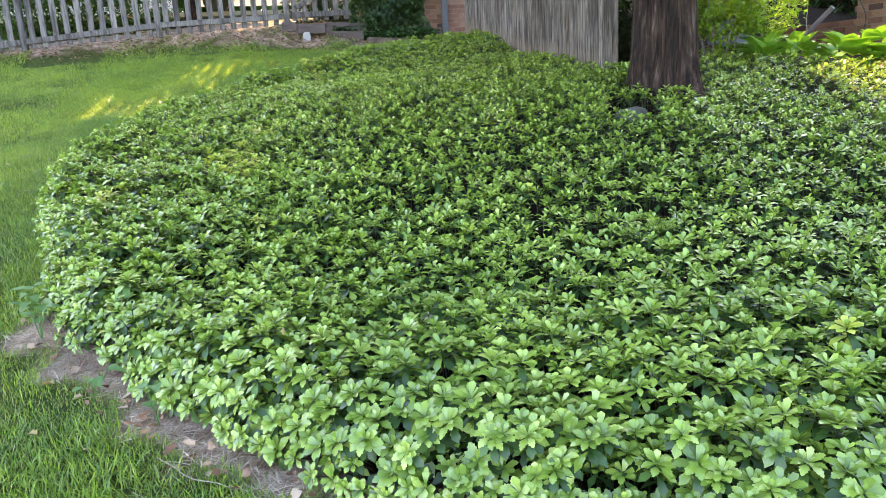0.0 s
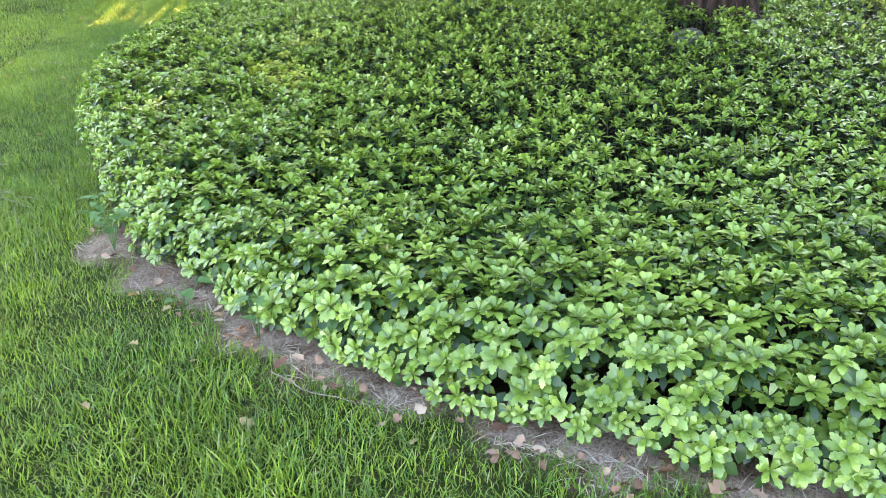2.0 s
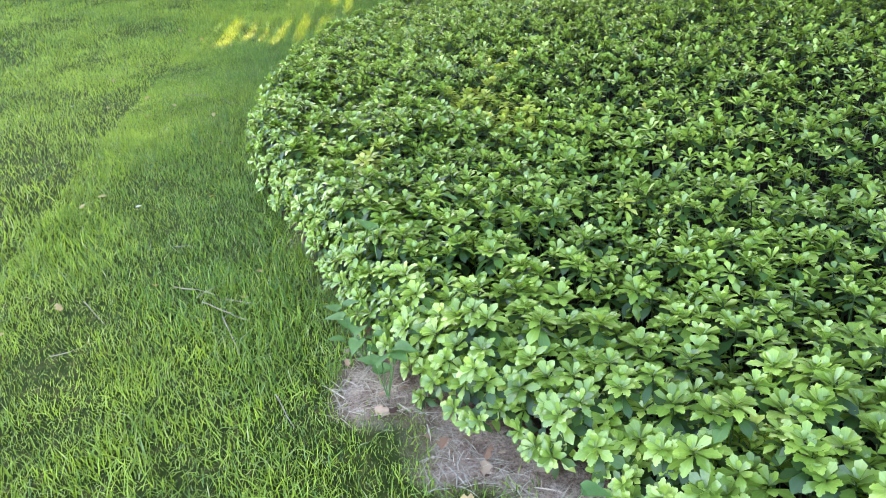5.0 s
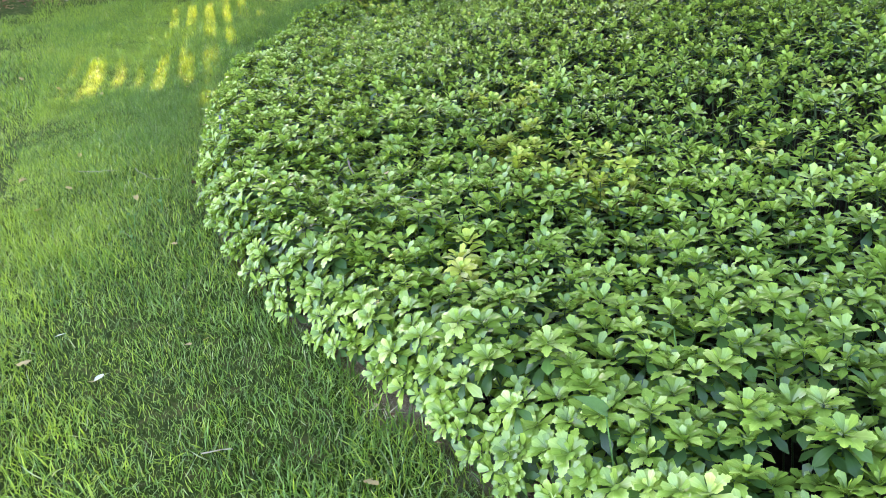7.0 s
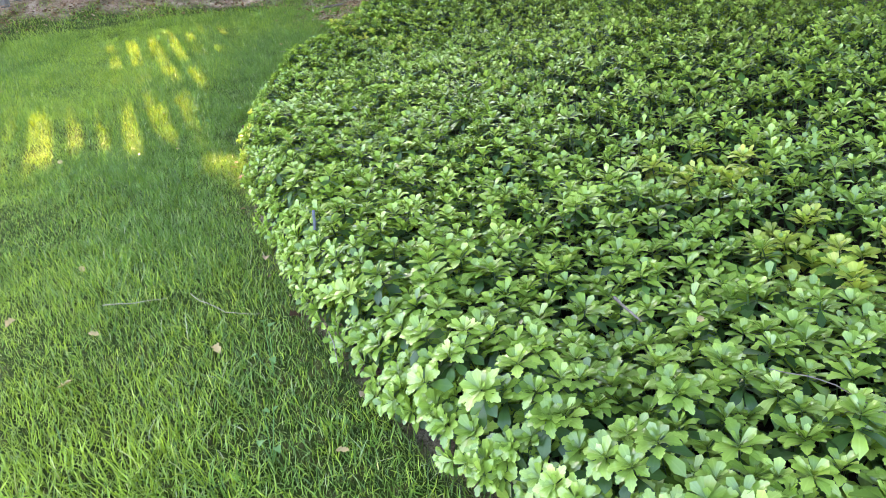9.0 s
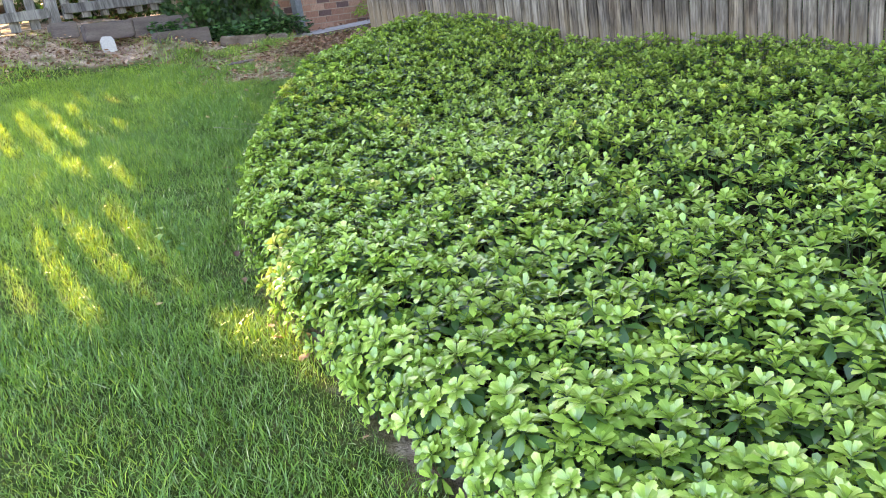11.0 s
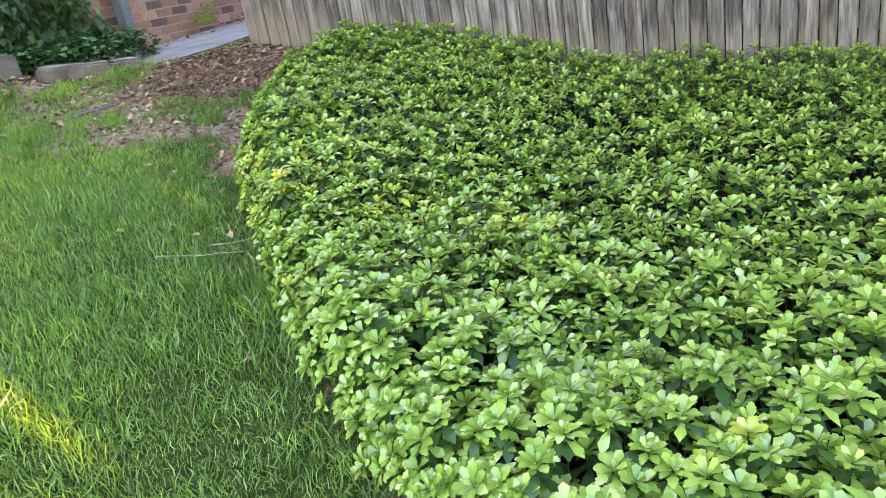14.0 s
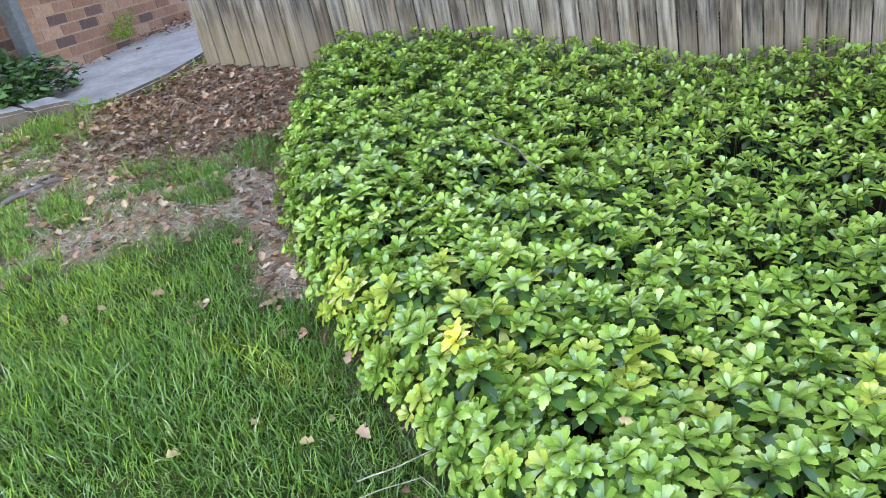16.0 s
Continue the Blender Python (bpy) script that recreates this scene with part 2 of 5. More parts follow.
EDGE = [(-3.45, 3.98), (-3.36, 3.4), (-3.26, 3.0), (-3.12, 2.6), (-2.95, 2.2), (-2.76, 1.9), (-2.5, 1.57), (-2.15, 1.2), (-1.8, 0.87), (-1.45, 0.56), (-1.1, 0.32),
        (-0.7, 0.12), (-0.3, -0.06), (0.15, -0.19), (0.6, -0.33), (1.1, -0.42), (1.6, -0.49), (2.05, -0.52), (2.4, -0.48), (2.75, -0.42), (3.1, -0.33), (3.45, -0.22), (3.8, -0.12),
        (4.1, -0.06), (4.32, 0.05), (4.55, 0.22), (4.8, 0.38), (5.05, 0.56), (5.3, 0.77), (5.5, 0.95), (5.7, 1.19), (5.88, 1.4), (6.12, 1.8), (6.3, 2.4),
        (6.1, 3.2), (5.3, 4.4), (4.0, 5.6), (2.8, 6.1), (2.1, 5.9), (1.75, 5.55), (1.0, 5.2), (0.85, 4.6), (0.73, 3.98)]
FRONT = 34
def front_gap(x, y):
    """How far a place lies behind the bed's front rim."""
    near = np.full(np.shape(x), 1e9)
    for (x0, y0), (x1, y1) in zip(EDGE[1:FRONT], EDGE[2:FRONT]):
        k = np.clip(((x - x0) * (x1 - x0) + (y - y0) * (y1 - y0)) / ((x1 - x0) ** 2 + (y1 - y0) ** 2), 0, 1)
        near = np.minimum(near, np.hypot(x - x0 - k * (x1 - x0), y - y0 - k * (y1 - y0)))
    rim = np.interp(x, [p[0] for p in EDGE[1:FRONT]], [p[1] for p in EDGE[1:FRONT]])
    return np.where((y > rim) & (x > EDGE[1][0]) & (x < 6.3), near, 0.0)


FALL_X = [-14, -8, -4.1, -3.7, -2.3, -1.25, -0.8, 0.3, 1.27, 2.14, 2.7, 3.475, 4.63, 5.5, 7, 14]
FALL_Z = [2.1, 1.55, 1.03, 0.93, 0.70, 0.475, 0.40, 0.285, 0.18, 0.05, -0.03, -0.165, -0.34, -0.39, -0.5, -0.9]


def path_top(x, y):
    """Surface of the concrete path beside the house."""
    return 1.25 + 0.04 * (y - 3.3) - 0.01 * (x + 4.45)


def land(x, y):
    """Height of the ground, for arrays too: a slope that falls towards +x, a low mound under the bed, a bank below the picket fence."""
    x, y = np.asarray(x, float), np.asarray(y, float)
    xs, ys = np.clip(x, -14, 14), np.clip(y, -14, 14)
    z = sum(np.interp(xs + d, FALL_X, FALL_Z) for d in (-0.4, -0.2, 0.0, 0.2, 0.4)) / 5 + 0.0147 * ys
    z = z + 0.038 * np.clip(ys - 1.2, 0, 3) * np.clip((-1.5 - x) / 1.5, 0, 1)
    g = front_gap(x, y)
    z = z + np.interp(g, [0.6, 1.2, 3.0, 4.4], [0.0, 0.02, 0.17, 0.17]) + np.interp(g, [0.0, 0.4, 1.2], [0.0, 0.05, 0.06]) * np.clip(-1.2 - x, 0, 1)
    z = z + 0.05 * np.clip(ys - 4.3, 0, 3) * (x > -4.3)
    steps = np.clip((y - 1.3) / 0.15, 0, 1) * np.clip((2.75 - y) / 0.1, 0, 1)
    up = np.interp(x, [-5.6, -5.45, -5.0, -4.4], [1, 0.75, 0.33, 0]) * (1 - steps) + np.interp(x, [-5.58, -5.5, -5.0, -4.5], [1, 0.55, 0.3, 0]) * steps
    b = np.interp(y, [-6, -2.72, -0.73, 1.3, 2.0, 2.4, 2.75], [0.06, 0.23, 0.33, 0.39, 0.36, 0.16, 0.0])
    up = up + np.clip((y - 1.8) / 0.12, 0, 1) * np.clip((2.75 - y) / 0.1, 0, 1) * np.interp(x, [-5.3, -4.9, -4.45], [0.15, 0.4, 0.0]) * (x > -5.3)
    z = z + b * up
    z = z + 0.05 * np.interp(x, [-4.95, -4.55, -4.2, -3.9], [0, 1, 0.8, 0]) * np.interp(y, [2.3, 2.7, 3.1, 3.4], [0, 1, 1, 0])
    z = z + 0.014 * np.sin(x * 1.7 + 0.6) * np.sin(y * 1.3 + x * 0.4) + 0.006 * np.sin(x * 5.1 + y * 3.3)
    # cut away under the path
    under = np.clip((-4.36 - x) / 0.1, 0, 1) * np.clip((y - 3.05 - 0.7 * np.clip(-4.5 - x, 0, 9)) / 0.1, 0, 1) * (x > -7)
    return np.where(under > 0, np.minimum(z, z + (path_top(x, y) - 0.06 - z) * under), z)


EX, EY = np.array(EDGE).T


def inside(x, y, free=False):
    """How far inside the bed's outline a place lies (negative: outside), for arrays; free: from its open rim alone, not from the fence."""
    x, y = np.asarray(x, float), np.asarray(y, float)
    odd, near = np.zeros(x.shape, bool), np.full(x.shape, 1e9)
    for i in range(len(EX)):
        x0, y0, x1, y1 = EX[i - 1], EY[i - 1], EX[i], EY[i]
        cross = (y0 > y) != (y1 > y)
        odd ^= cross & (x < (x1 - x0) * (y - y0) / (y1 - y0 + 1e-12) + x0)
        k = np.clip(((x - x0) * (x1 - x0) + (y - y0) * (y1 - y0)) / ((x1 - x0) ** 2 + (y1 - y0) ** 2), 0, 1)
        if not (free and i in (0, len(EX) - 1, len(EX) - 2)):
            near = np.minimum(near, np.hypot(x - x0 - k * (x1 - x0), y - y0 - k * (y1 - y0)))
    return np.where(odd, near, -near)


# ------------------------------------------------------------------ building helpers
def part(name, bm, material, parent=None, label="", smooth=False):
    me = bpy.data.meshes.new(name)
    bm.to_mesh(me)
    bm.free()
    me.materials.append(material)
    if smooth:
        me.shade_smooth()
    ob = new(name, me)
    if parent is not None:
        ob.parent = parent
    if label:
        ob["label"] = label
    return ob


def thing(name, label, category, at=(0, 0, 0), turn=0, group="", kind=""):
    e = new(name)
    e.empty_display_size = 0.1
    e.matrix_world = pose(*at, 0, 0, turn)
    return tagged(e, label, category, group, kind)


def box(bm, size, at=(0, 0, 0), turn=(0, 0, 0), bevel=0.0):
    out = bmesh.ops.create_cube(bm, size=1.0, matrix=pose(*at, *turn) @ Matrix.Diagonal((*size, 1)))
    if bevel:
        edges = {e for v in out["verts"] for e in v.link_edges}
        bmesh.ops.bevel(bm, geom=list(edges), offset=bevel, segments=2, affect="EDGES")
    return out["verts"]


def soup(name, verts, faces, mats, index=None, parent=None, smooth=False):
    """One mesh from arrays of vertices and triangles or quads."""
    me = bpy.data.meshes.new(name)
    verts, faces = np.asarray(verts, np.float32), np.asarray(faces, np.int32)
    n, k = faces.shape
    me.vertices.add(len(verts))
    me.vertices.foreach_set("co", verts.ravel())
    me.loops.add(n * k)
    me.loops.foreach_set("vertex_index", faces.ravel())
    me.polygons.add(n)
    me.polygons.foreach_set("loop_start", np.arange(0, n * k, k, dtype=np.int32))
    for m in mats:
        me.materials.append(m)
    if index is not None:
        me.polygons.foreach_set("material_index", np.asarray(index, np.int32))
    me.polygons.foreach_set("use_smooth", np.full(n, smooth))
    me.update(calc_edges=True)
    ob = new(name, me)
    if parent is not None:
        ob.parent = parent
    return ob


def scatter(templates, places, pick):
    """Lays copies of small meshes (verts, tris, material index) at 4x4 places; gives arrays for soup()."""
    vs, fs, ms, base = [], [], [], 0
    for k, (v, f, m, *_) in enumerate(templates):
        p = places[pick == k]
        if not len(p):
            continue
        w = np.einsum("nij,vj->nvi", p[:, :3, :3], v) + p[:, None, :3, 3]
        vs.append(w.reshape(-1, 3))
        fs.append((f[None] + base + np.arange(len(p))[:, None, None] * len(v)).reshape(-1, f.shape[1]))
        ms.append(np.tile(m, len(p)))
        base += len(p) * len(v)
    return np.concatenate(vs), np.concatenate(fs), np.concatenate(ms)


def places_of(x, y, z, yaw, size, lean=None, way=None):
    """4x4 places from arrays: turned about z, scaled, then leaning by an angle towards a heading."""
    n = len(x)
    c, s = np.cos(yaw), np.sin(yaw)
    r = np.zeros((n, 3, 3))
    r[:, 0, 0], r[:, 0, 1], r[:, 1, 0], r[:, 1, 1], r[:, 2, 2] = c, -s, s, c, 1
    if lean is not None:
        cx, sx = np.cos(way), np.sin(way)
        cl, sl = np.cos(lean), np.sin(lean)
        k = np.zeros((n, 3, 3))
        k[:, 0, 2], k[:, 1, 2], k[:, 2, 0], k[:, 2, 1] = cx, sx, -cx, -sx
        r = (np.eye(3)[None] + sl[:, None, None] * k + (1 - cl)[:, None, None] * (k @ k)) @ r
    m = np.zeros((n, 4, 4))
    m[:, :3, :3] = r * np.asarray(size)[:, None, None]
    m[:, 0, 3], m[:, 1, 3], m[:, 2, 3], m[:, 3, 3] = x, y, z, 1
    return m


RNG = np.random.default_rng(7)


def jittered(x0, x1, y0, y1, step):
    xs, ys = np.meshgrid(np.arange(x0, x1, step), np.arange(y0, y1, step))
    xs, ys = xs.ravel(), ys.ravel()
    return xs + RNG.uniform(-0.5, 0.5, xs.size) * step * 0.9, ys + RNG.uniform(-0.5, 0.5, ys.size) * step * 0.9


# ------------------------------------------------------------------ ground
def build_ground():
    fine_x = np.arange(-7.0, 9.0, 0.08)
    fine_y = np.arange(-5.0, 8.0, 0.08)
    far = np.array([1.0, 2.5, 5, 10, 20, 45, 100, 250, 600])
    gx = np.concatenate([fine_x[0] - far[::-1], fine_x, fine_x[-1] + far])
    gy = np.concatenate([fine_y[0] - far[::-1], fine_y, fine_y[-1] + far])
    x, y = np.meshgrid(gx, gy)
    v = np.stack([x, y, land(x, y)], -1).reshape(-1, 3)
    nx, ny = len(gx), len(gy)
    i = np.arange(nx * (ny - 1)).reshape(ny - 1, nx)[:, :-1].ravel()
    f = np.stack([i, i + 1, i + nx + 1, i + nx], -1)
    m, nt, b = shade("lawn_soil", 0.9, 0, 0.2)
    c = coords(nt)
    soil = ramp(nt, noise_of(nt, c, 11, 8, 0.7), [(0.34, (0.29, 0.17, 0.12)), (0.5, (0.60, 0.41, 0.31)), (0.66, (0.86, 0.67, 0.55))])
    crumb = ramp(nt, noise_of(nt, c, 130, 5, 0.7), [(0.36, (0.52, 0.48, 0.46)), (0.52, (1.0, 1.0, 1.0)), (0.7, (1.25, 1.22, 1.2))])
    soil = blend(nt, 1.0, soil, crumb, "MULTIPLY")
    green = ramp(nt, noise_of(nt, c, 25), [(0.3, (0.028, 0.05, 0.008)), (0.5, (0.06, 0.095, 0.016)), (0.7, (0.15, 0.135, 0.05))])
    attr = nt.nodes.new("ShaderNodeAttribute")
    attr.attribute_name = "bare"
    # humus under bed and behind fence, near black to deepen the shade
    shaded_humus = ramp(nt, noise_of(nt, c, 40), [(0.35, (0.018, 0.013, 0.01)), (0.7, (0.06, 0.042, 0.03))])
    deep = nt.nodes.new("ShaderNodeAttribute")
    deep.attribute_name = "shaded_humus"
    nt.links.new(blend(nt, deep.outputs["Fac"], blend(nt, attr.outputs["Fac"], green, soil), shaded_humus), b.inputs["Base Color"])
    bump(nt, b, noise_of(nt, c, 60, 8, 0.7), 0.9, 0.03)
    ob = soup("ground", v, f, [m], smooth=True)
    a = ob.data.attributes.new("bare", "FLOAT", "POINT")
    a.data.foreach_set("value", bare(v[:, 0], v[:, 1]).astype(np.float32))
    a = ob.data.attributes.new("shaded_humus", "FLOAT", "POINT")
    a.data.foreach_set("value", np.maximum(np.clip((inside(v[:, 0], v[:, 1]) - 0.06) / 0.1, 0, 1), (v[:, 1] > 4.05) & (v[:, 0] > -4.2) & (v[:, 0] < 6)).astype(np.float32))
    return tagged(ob, "sloping back yard lawn with bare soil along the bed", "lawn", kind="structure")


def bare(x, y):
    """0 on turf, 1 on bare soil: the trodden strip along the bed, the mulch by the fence's end, the bank below the pickets."""
    d = inside(x, y)
    n = np.sin(x * 7.3 + 1.1 * np.sin(y * 5)) * np.sin(y * 6.1 + np.sin(x * 4.2)) * 0.5 + np.sin(x * 17 + y * 13) * 0.2
    front = np.interp(x, [-3.4, -2.95, -2.65, -2.0, 3.0, 3.6, 4.1, 4.5, 5.0, 6.2], [0.14, 0.12, 0.0, -0.02, -0.02, 0.01, 0.06, 0.10, 0.12, 0.13])
    strip = np.clip((d + front * (1 + 1.4 * n) + 0.14 * np.clip(n - 0.1, 0, 1)) / 0.06, 0, 1)
    mulch = np.clip((1.0 - np.hypot((x + 3.85) / 0.66, (y - 3.3) / 0.95) + 0.25 * n) / 0.25, 0, 1)
    tuft = np.sin(x * 13.1 + 2 * np.sin(y * 6.3)) * np.sin(y * 14.7 + 2 * np.sin(x * 7.9))
    worn = np.clip((0.95 - np.hypot((x + 3.85) / 0.95, (y - 2.35) / 0.7) + 0.3 * n) / 0.3, 0, 1) * np.where(tuft > 0.12, 0.2, 0.9)
    for cx, cy, rx, ry in ((-3.52, 2.05, 0.09, 0.25), (-3.98, 2.5, 0.14, 0.09)):
        worn = np.maximum(worn, 0.95 * np.clip((1 - np.hypot((x - cx) / rx, (y - cy) / ry) + 0.8 * n) / 0.3, 0, 1))
    bank = np.clip((-x - np.interp(y, [-3, 0, 1.2, 2.5], [5.35, 5.2, 4.85, 4.48]) + 0.3 * n) / 0.22, 0, 1) * np.clip((y + 3.6) / 0.8, 0, 1)
    under = ((x < -4.5) & (y > 3.15)) | ((x < -3.9) & (y > 3.4))
    return np.clip(np.maximum.reduce([strip, mulch, worn, bank * np.where(tuft > 0.35, 0.35, 0.93), under * 1.0]), 0, 1)


ground = build_ground()


# ------------------------------------------------------------------ ground cover bed
def leaf(length, width, teeth, fold, droop, lift):
    """One leaf along +x from the stem, as vertices and triangles; toothed towards the tip."""
    if teeth < -1:
        line = [(0.0, 0.10), (0.48, 0.70), (0.76, 0.94)]
    elif teeth < 0:
        line = [(0.0, 0.07), (0.68, 0.95)]
    elif teeth:
        line = [(0.0, 0.09), (0.36, 0.46), (0.62, 1.0), (0.68, 0.68), (0.79, 0.86), (0.84, 0.48), (0.93, 0.42)]
    else:
        line = [(0.0, 0.08), (0.40, 0.55), (0.68, 1.0), (0.75, 0.62), (0.88, 0.56)]
    rows, faces = [], []
    for s, w in line:
        x = s * length
        z = math.sin(lift) * x - droop * s * s * length
        rows += [(x * math.cos(lift), w * width / 2, z + fold * w * width / 2), (x * math.cos(lift), 0, z), (x * math.cos(lift), -w * width / 2, z + fold * w * width / 2)]
    tip = (length * math.cos(lift), 0, math.sin(lift) * length - droop * length)
    rows.append(tip)
    k = len(line)
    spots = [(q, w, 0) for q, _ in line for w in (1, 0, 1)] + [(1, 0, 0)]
    for i in range(k - 1):
        a, b = 3 * i, 3 * i + 3
        faces += [(a, a + 1, b + 1), (a, b + 1, b), (a + 1, a + 2, b + 2), (a + 1, b + 2, b + 1)]
    a = 3 * (k - 1)
    faces += [(a, a + 1, 3 * k), (a + 1, a + 2, 3 * k)]
    return np.array(rows), np.array(faces), np.array(spots, float)


def rosette(rng, fine, yellow):
    """A shoot of the ground cover: a whorl of young leaves over older ones, darkened to paint shade between shoots."""
    vs, fs, ms, ps, feet, base = [], [], [], [], [], 0

    def add(v, f, p, turn, z, m):
        nonlocal base
        c, s = math.cos(turn), math.sin(turn)
        vs.append(np.stack([v[:, 0] * c - v[:, 1] * s, v[:, 0] * s + v[:, 1] * c, v[:, 2] + z], -1))
        fs.append(f + base)
        ms.append(np.full(len(f), m))
        p = p.copy()
        p[:, 2] = rng.random()
        ps.append(p)
        feet.append((base, base + 1))
        base += len(v)

    outer, mid, inner = (int(rng.integers(7, 10)), int(rng.integers(4, 6)), 2) if fine > 0 else (int(rng.integers(6, 8)), 4, 1) if fine == 0 else (int(rng.integers(5, 7)), 3, 0)
    off = rng.uniform(0, 6.28)
    for i in range(outer):
        v, f, p = leaf(rng.uniform(0.046, 0.060), rng.uniform(0.0215, 0.0270), fine, rng.uniform(0.06, 0.36), rng.uniform(0.22, 0.52), radians(rng.uniform(20, 48)))
        add(v, f, p, off + i * 6.283 / outer + rng.uniform(-0.25, 0.25), rng.uniform(-0.008, 0.0), 2 if yellow and rng.random() < 0.8 else 0)
    for i in range(mid):
        v, f, p = leaf(rng.uniform(0.038, 0.050), rng.uniform(0.018, 0.023), -2 if fine >= 0 else -1, rng.uniform(0.08, 0.3), rng.uniform(0.12, 0.4), radians(rng.uniform(42, 66)))
        add(v, f, p, off + 0.45 + i * 6.283 / mid + rng.uniform(-0.25, 0.25), 0.002, 2 if yellow and rng.random() < 0.7 else 0)
    for i in range(inner):
        v, f, p = leaf(rng.uniform(0.020, 0.030), rng.uniform(0.011, 0.015), -1, rng.uniform(0.2, 0.4), rng.uniform(0.0, 0.2), radians(rng.uniform(48, 72)))
        add(v, f, p, off + 0.9 + i * 3.14 + rng.uniform(-0.3, 0.3), 0.004, 0)
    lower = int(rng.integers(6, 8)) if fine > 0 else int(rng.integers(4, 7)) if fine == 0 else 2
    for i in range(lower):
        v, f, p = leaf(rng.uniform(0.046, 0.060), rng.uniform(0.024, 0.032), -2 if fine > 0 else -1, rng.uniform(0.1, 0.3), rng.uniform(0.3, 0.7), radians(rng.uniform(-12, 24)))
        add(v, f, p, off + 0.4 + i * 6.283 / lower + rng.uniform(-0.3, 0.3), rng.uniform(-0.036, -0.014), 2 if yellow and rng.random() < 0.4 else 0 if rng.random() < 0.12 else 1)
    # stem
    v = np.array([(0.002, 0, -0.15), (-0.001, 0.002, -0.15), (-0.001, -0.002, -0.15), (0.002, 0, 0.0), (-0.001, 0.002, 0.0), (-0.001, -0.002, 0.0)])
    f = np.array([(0, 1, 4), (0, 4, 3), (1, 2, 5), (1, 5, 4), (2, 0, 3), (2, 3, 5)])
    add(v, f, np.zeros((6, 3)), 0, 0, 1)
    if fine > 0:
        # short stalks that join each leaf to the stem
        top = base - 3
        fs.append(np.array([(a, b, top) for a, b in feet[:-1]]))
        ms.append(np.ones(len(feet) - 1, int))
    return np.concatenate(vs), np.concatenate(fs), np.concatenate(ms), np.concatenate(ps)


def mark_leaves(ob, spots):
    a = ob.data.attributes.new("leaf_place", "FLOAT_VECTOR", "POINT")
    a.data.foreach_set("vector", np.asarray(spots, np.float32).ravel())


def build_bed():
    rng = np.random.default_rng(3)
    fine = [rosette(rng, 1, False) for _ in range(16)]
    plain = [rosette(rng, 0, False) for _ in range(12)]
    far = [rosette(rng, -1, False) for _ in range(12)]
    yellow = [rosette(rng, 1, True) for _ in range(6)]
    kinds = fine + plain + far + yellow
    x, y = jittered(-3.6, 6.5, -0.7, 6.3, 0.049)
    d = inside(x, y)
    keep = (d > 0.02) & ((front_gap(x, y) < 1.5) | (RNG.random(len(x)) < 0.8)) & ((RNG.random(len(x)) < 0.6) | ((y < 4.4) & (x < 6.0))) & (np.hypot(x - 2.18, y - 3.74) > 0.31) & ((y < 3.93) | (x > 0.78))
    along, aside = (x - 2.58) * 0.93 - (y - 3.24) * 0.37, (x - 2.58) * 0.37 + (y - 3.24) * 0.93
    keep &= ~((along > -0.1) & (along < 0.5) & (np.abs(aside) < 0.16))
    x, y = x[keep], y[keep]
    # low shoots that close the rim down to the ground
    sx, sy = jittered(-3.6, 6.5, -0.7, 3.9, 0.044)
    sd = inside(sx, sy, True)
    edge = (sd > -0.012) & (sd < 0.20) & (inside(sx, sy) > -0.012) & (RNG.random(len(sx)) < 0.95)
    low = np.concatenate([np.zeros(len(x), bool), np.ones(int(edge.sum()), bool)])
    x, y = np.concatenate([x, sx[edge]]), np.concatenate([y, sy[edge]])
    d = inside(x, y, True)
    n = len(x)
    high = 0.20 * np.clip(0.42 + d / 0.12 * 0.58, 0, 1) + RNG.uniform(-0.056, 0.042, n) + 0.022 * np.sin(x * 5 + y * 3) * np.sin(y * 6.3 - x * 2) + 0.025 * np.sin(x * 17 + 2 * np.sin(y * 9)) * np.sin(y * 19 + 2 * np.sin(x * 8))
    high += np.interp(x, [4.5, 5.5], [0, 0.025])
    high = np.where(low, RNG.uniform(0.03, 0.09, n) + np.clip(d, 0, 0.2) * 0.6, high)
    z = land(x, y) + np.maximum(high, 0.03)
    # shoots at the rim lean outwards
    h = 0.02
    gx, gy = inside(x + h, y, True) - inside(x - h, y, True), inside(x, y + h, True) - inside(x, y - h, True)
    rim = np.clip(1 - d / 0.17, 0, 1)
    way = np.where(rim > 0.05, np.arctan2(-gy, -gx), RNG.uniform(0, 6.28, n))
    lean = rim * np.where(low, 0.95, 0.7) + RNG.uniform(0.0, 0.28, n)
    size = RNG.uniform(0.84, 1.18, n) * np.interp(x, [2.5, 5.5], [1.0, 0.90]) * np.where(low, 0.85, 1.0)
    m = places_of(x, y, z, RNG.uniform(0, 6.28, n), size, lean, way)
    g = front_gap(x, y)
    pick = np.where((g < 0.45) & ~low, RNG.integers(0, 16, n), np.where(g < 1.1, RNG.integers(16, 28, n), RNG.integers(28, 40, n)))
    sick = np.zeros(n)
    for cx, cy, rx, ry, p in ((2.47, 0.58, 0.24, 0.15, 0.9), (2.74, 0.68, 0.26, 0.13, 0.65), (1.87, 0.84, 0.24, 0.15, 0.5), (3.1, 0.04, 0.10, 0.08, 0.6), (-2.0, 1.4, 0.48, 0.30, 0.30), (-1.2, 1.46, 0.12, 0.1, 0.6), (-2.5, 1.62, 0.12, 0.12, 0.6), (-0.35, 0.0, 0.16, 0.14, 0.4)):
        sick = np.maximum(sick, p * (np.hypot((x - cx) / rx, (y - cy) / ry) < 1))
    pick = np.where(RNG.random(n) < np.maximum(sick, 0.002), RNG.integers(40, 46, n), pick)
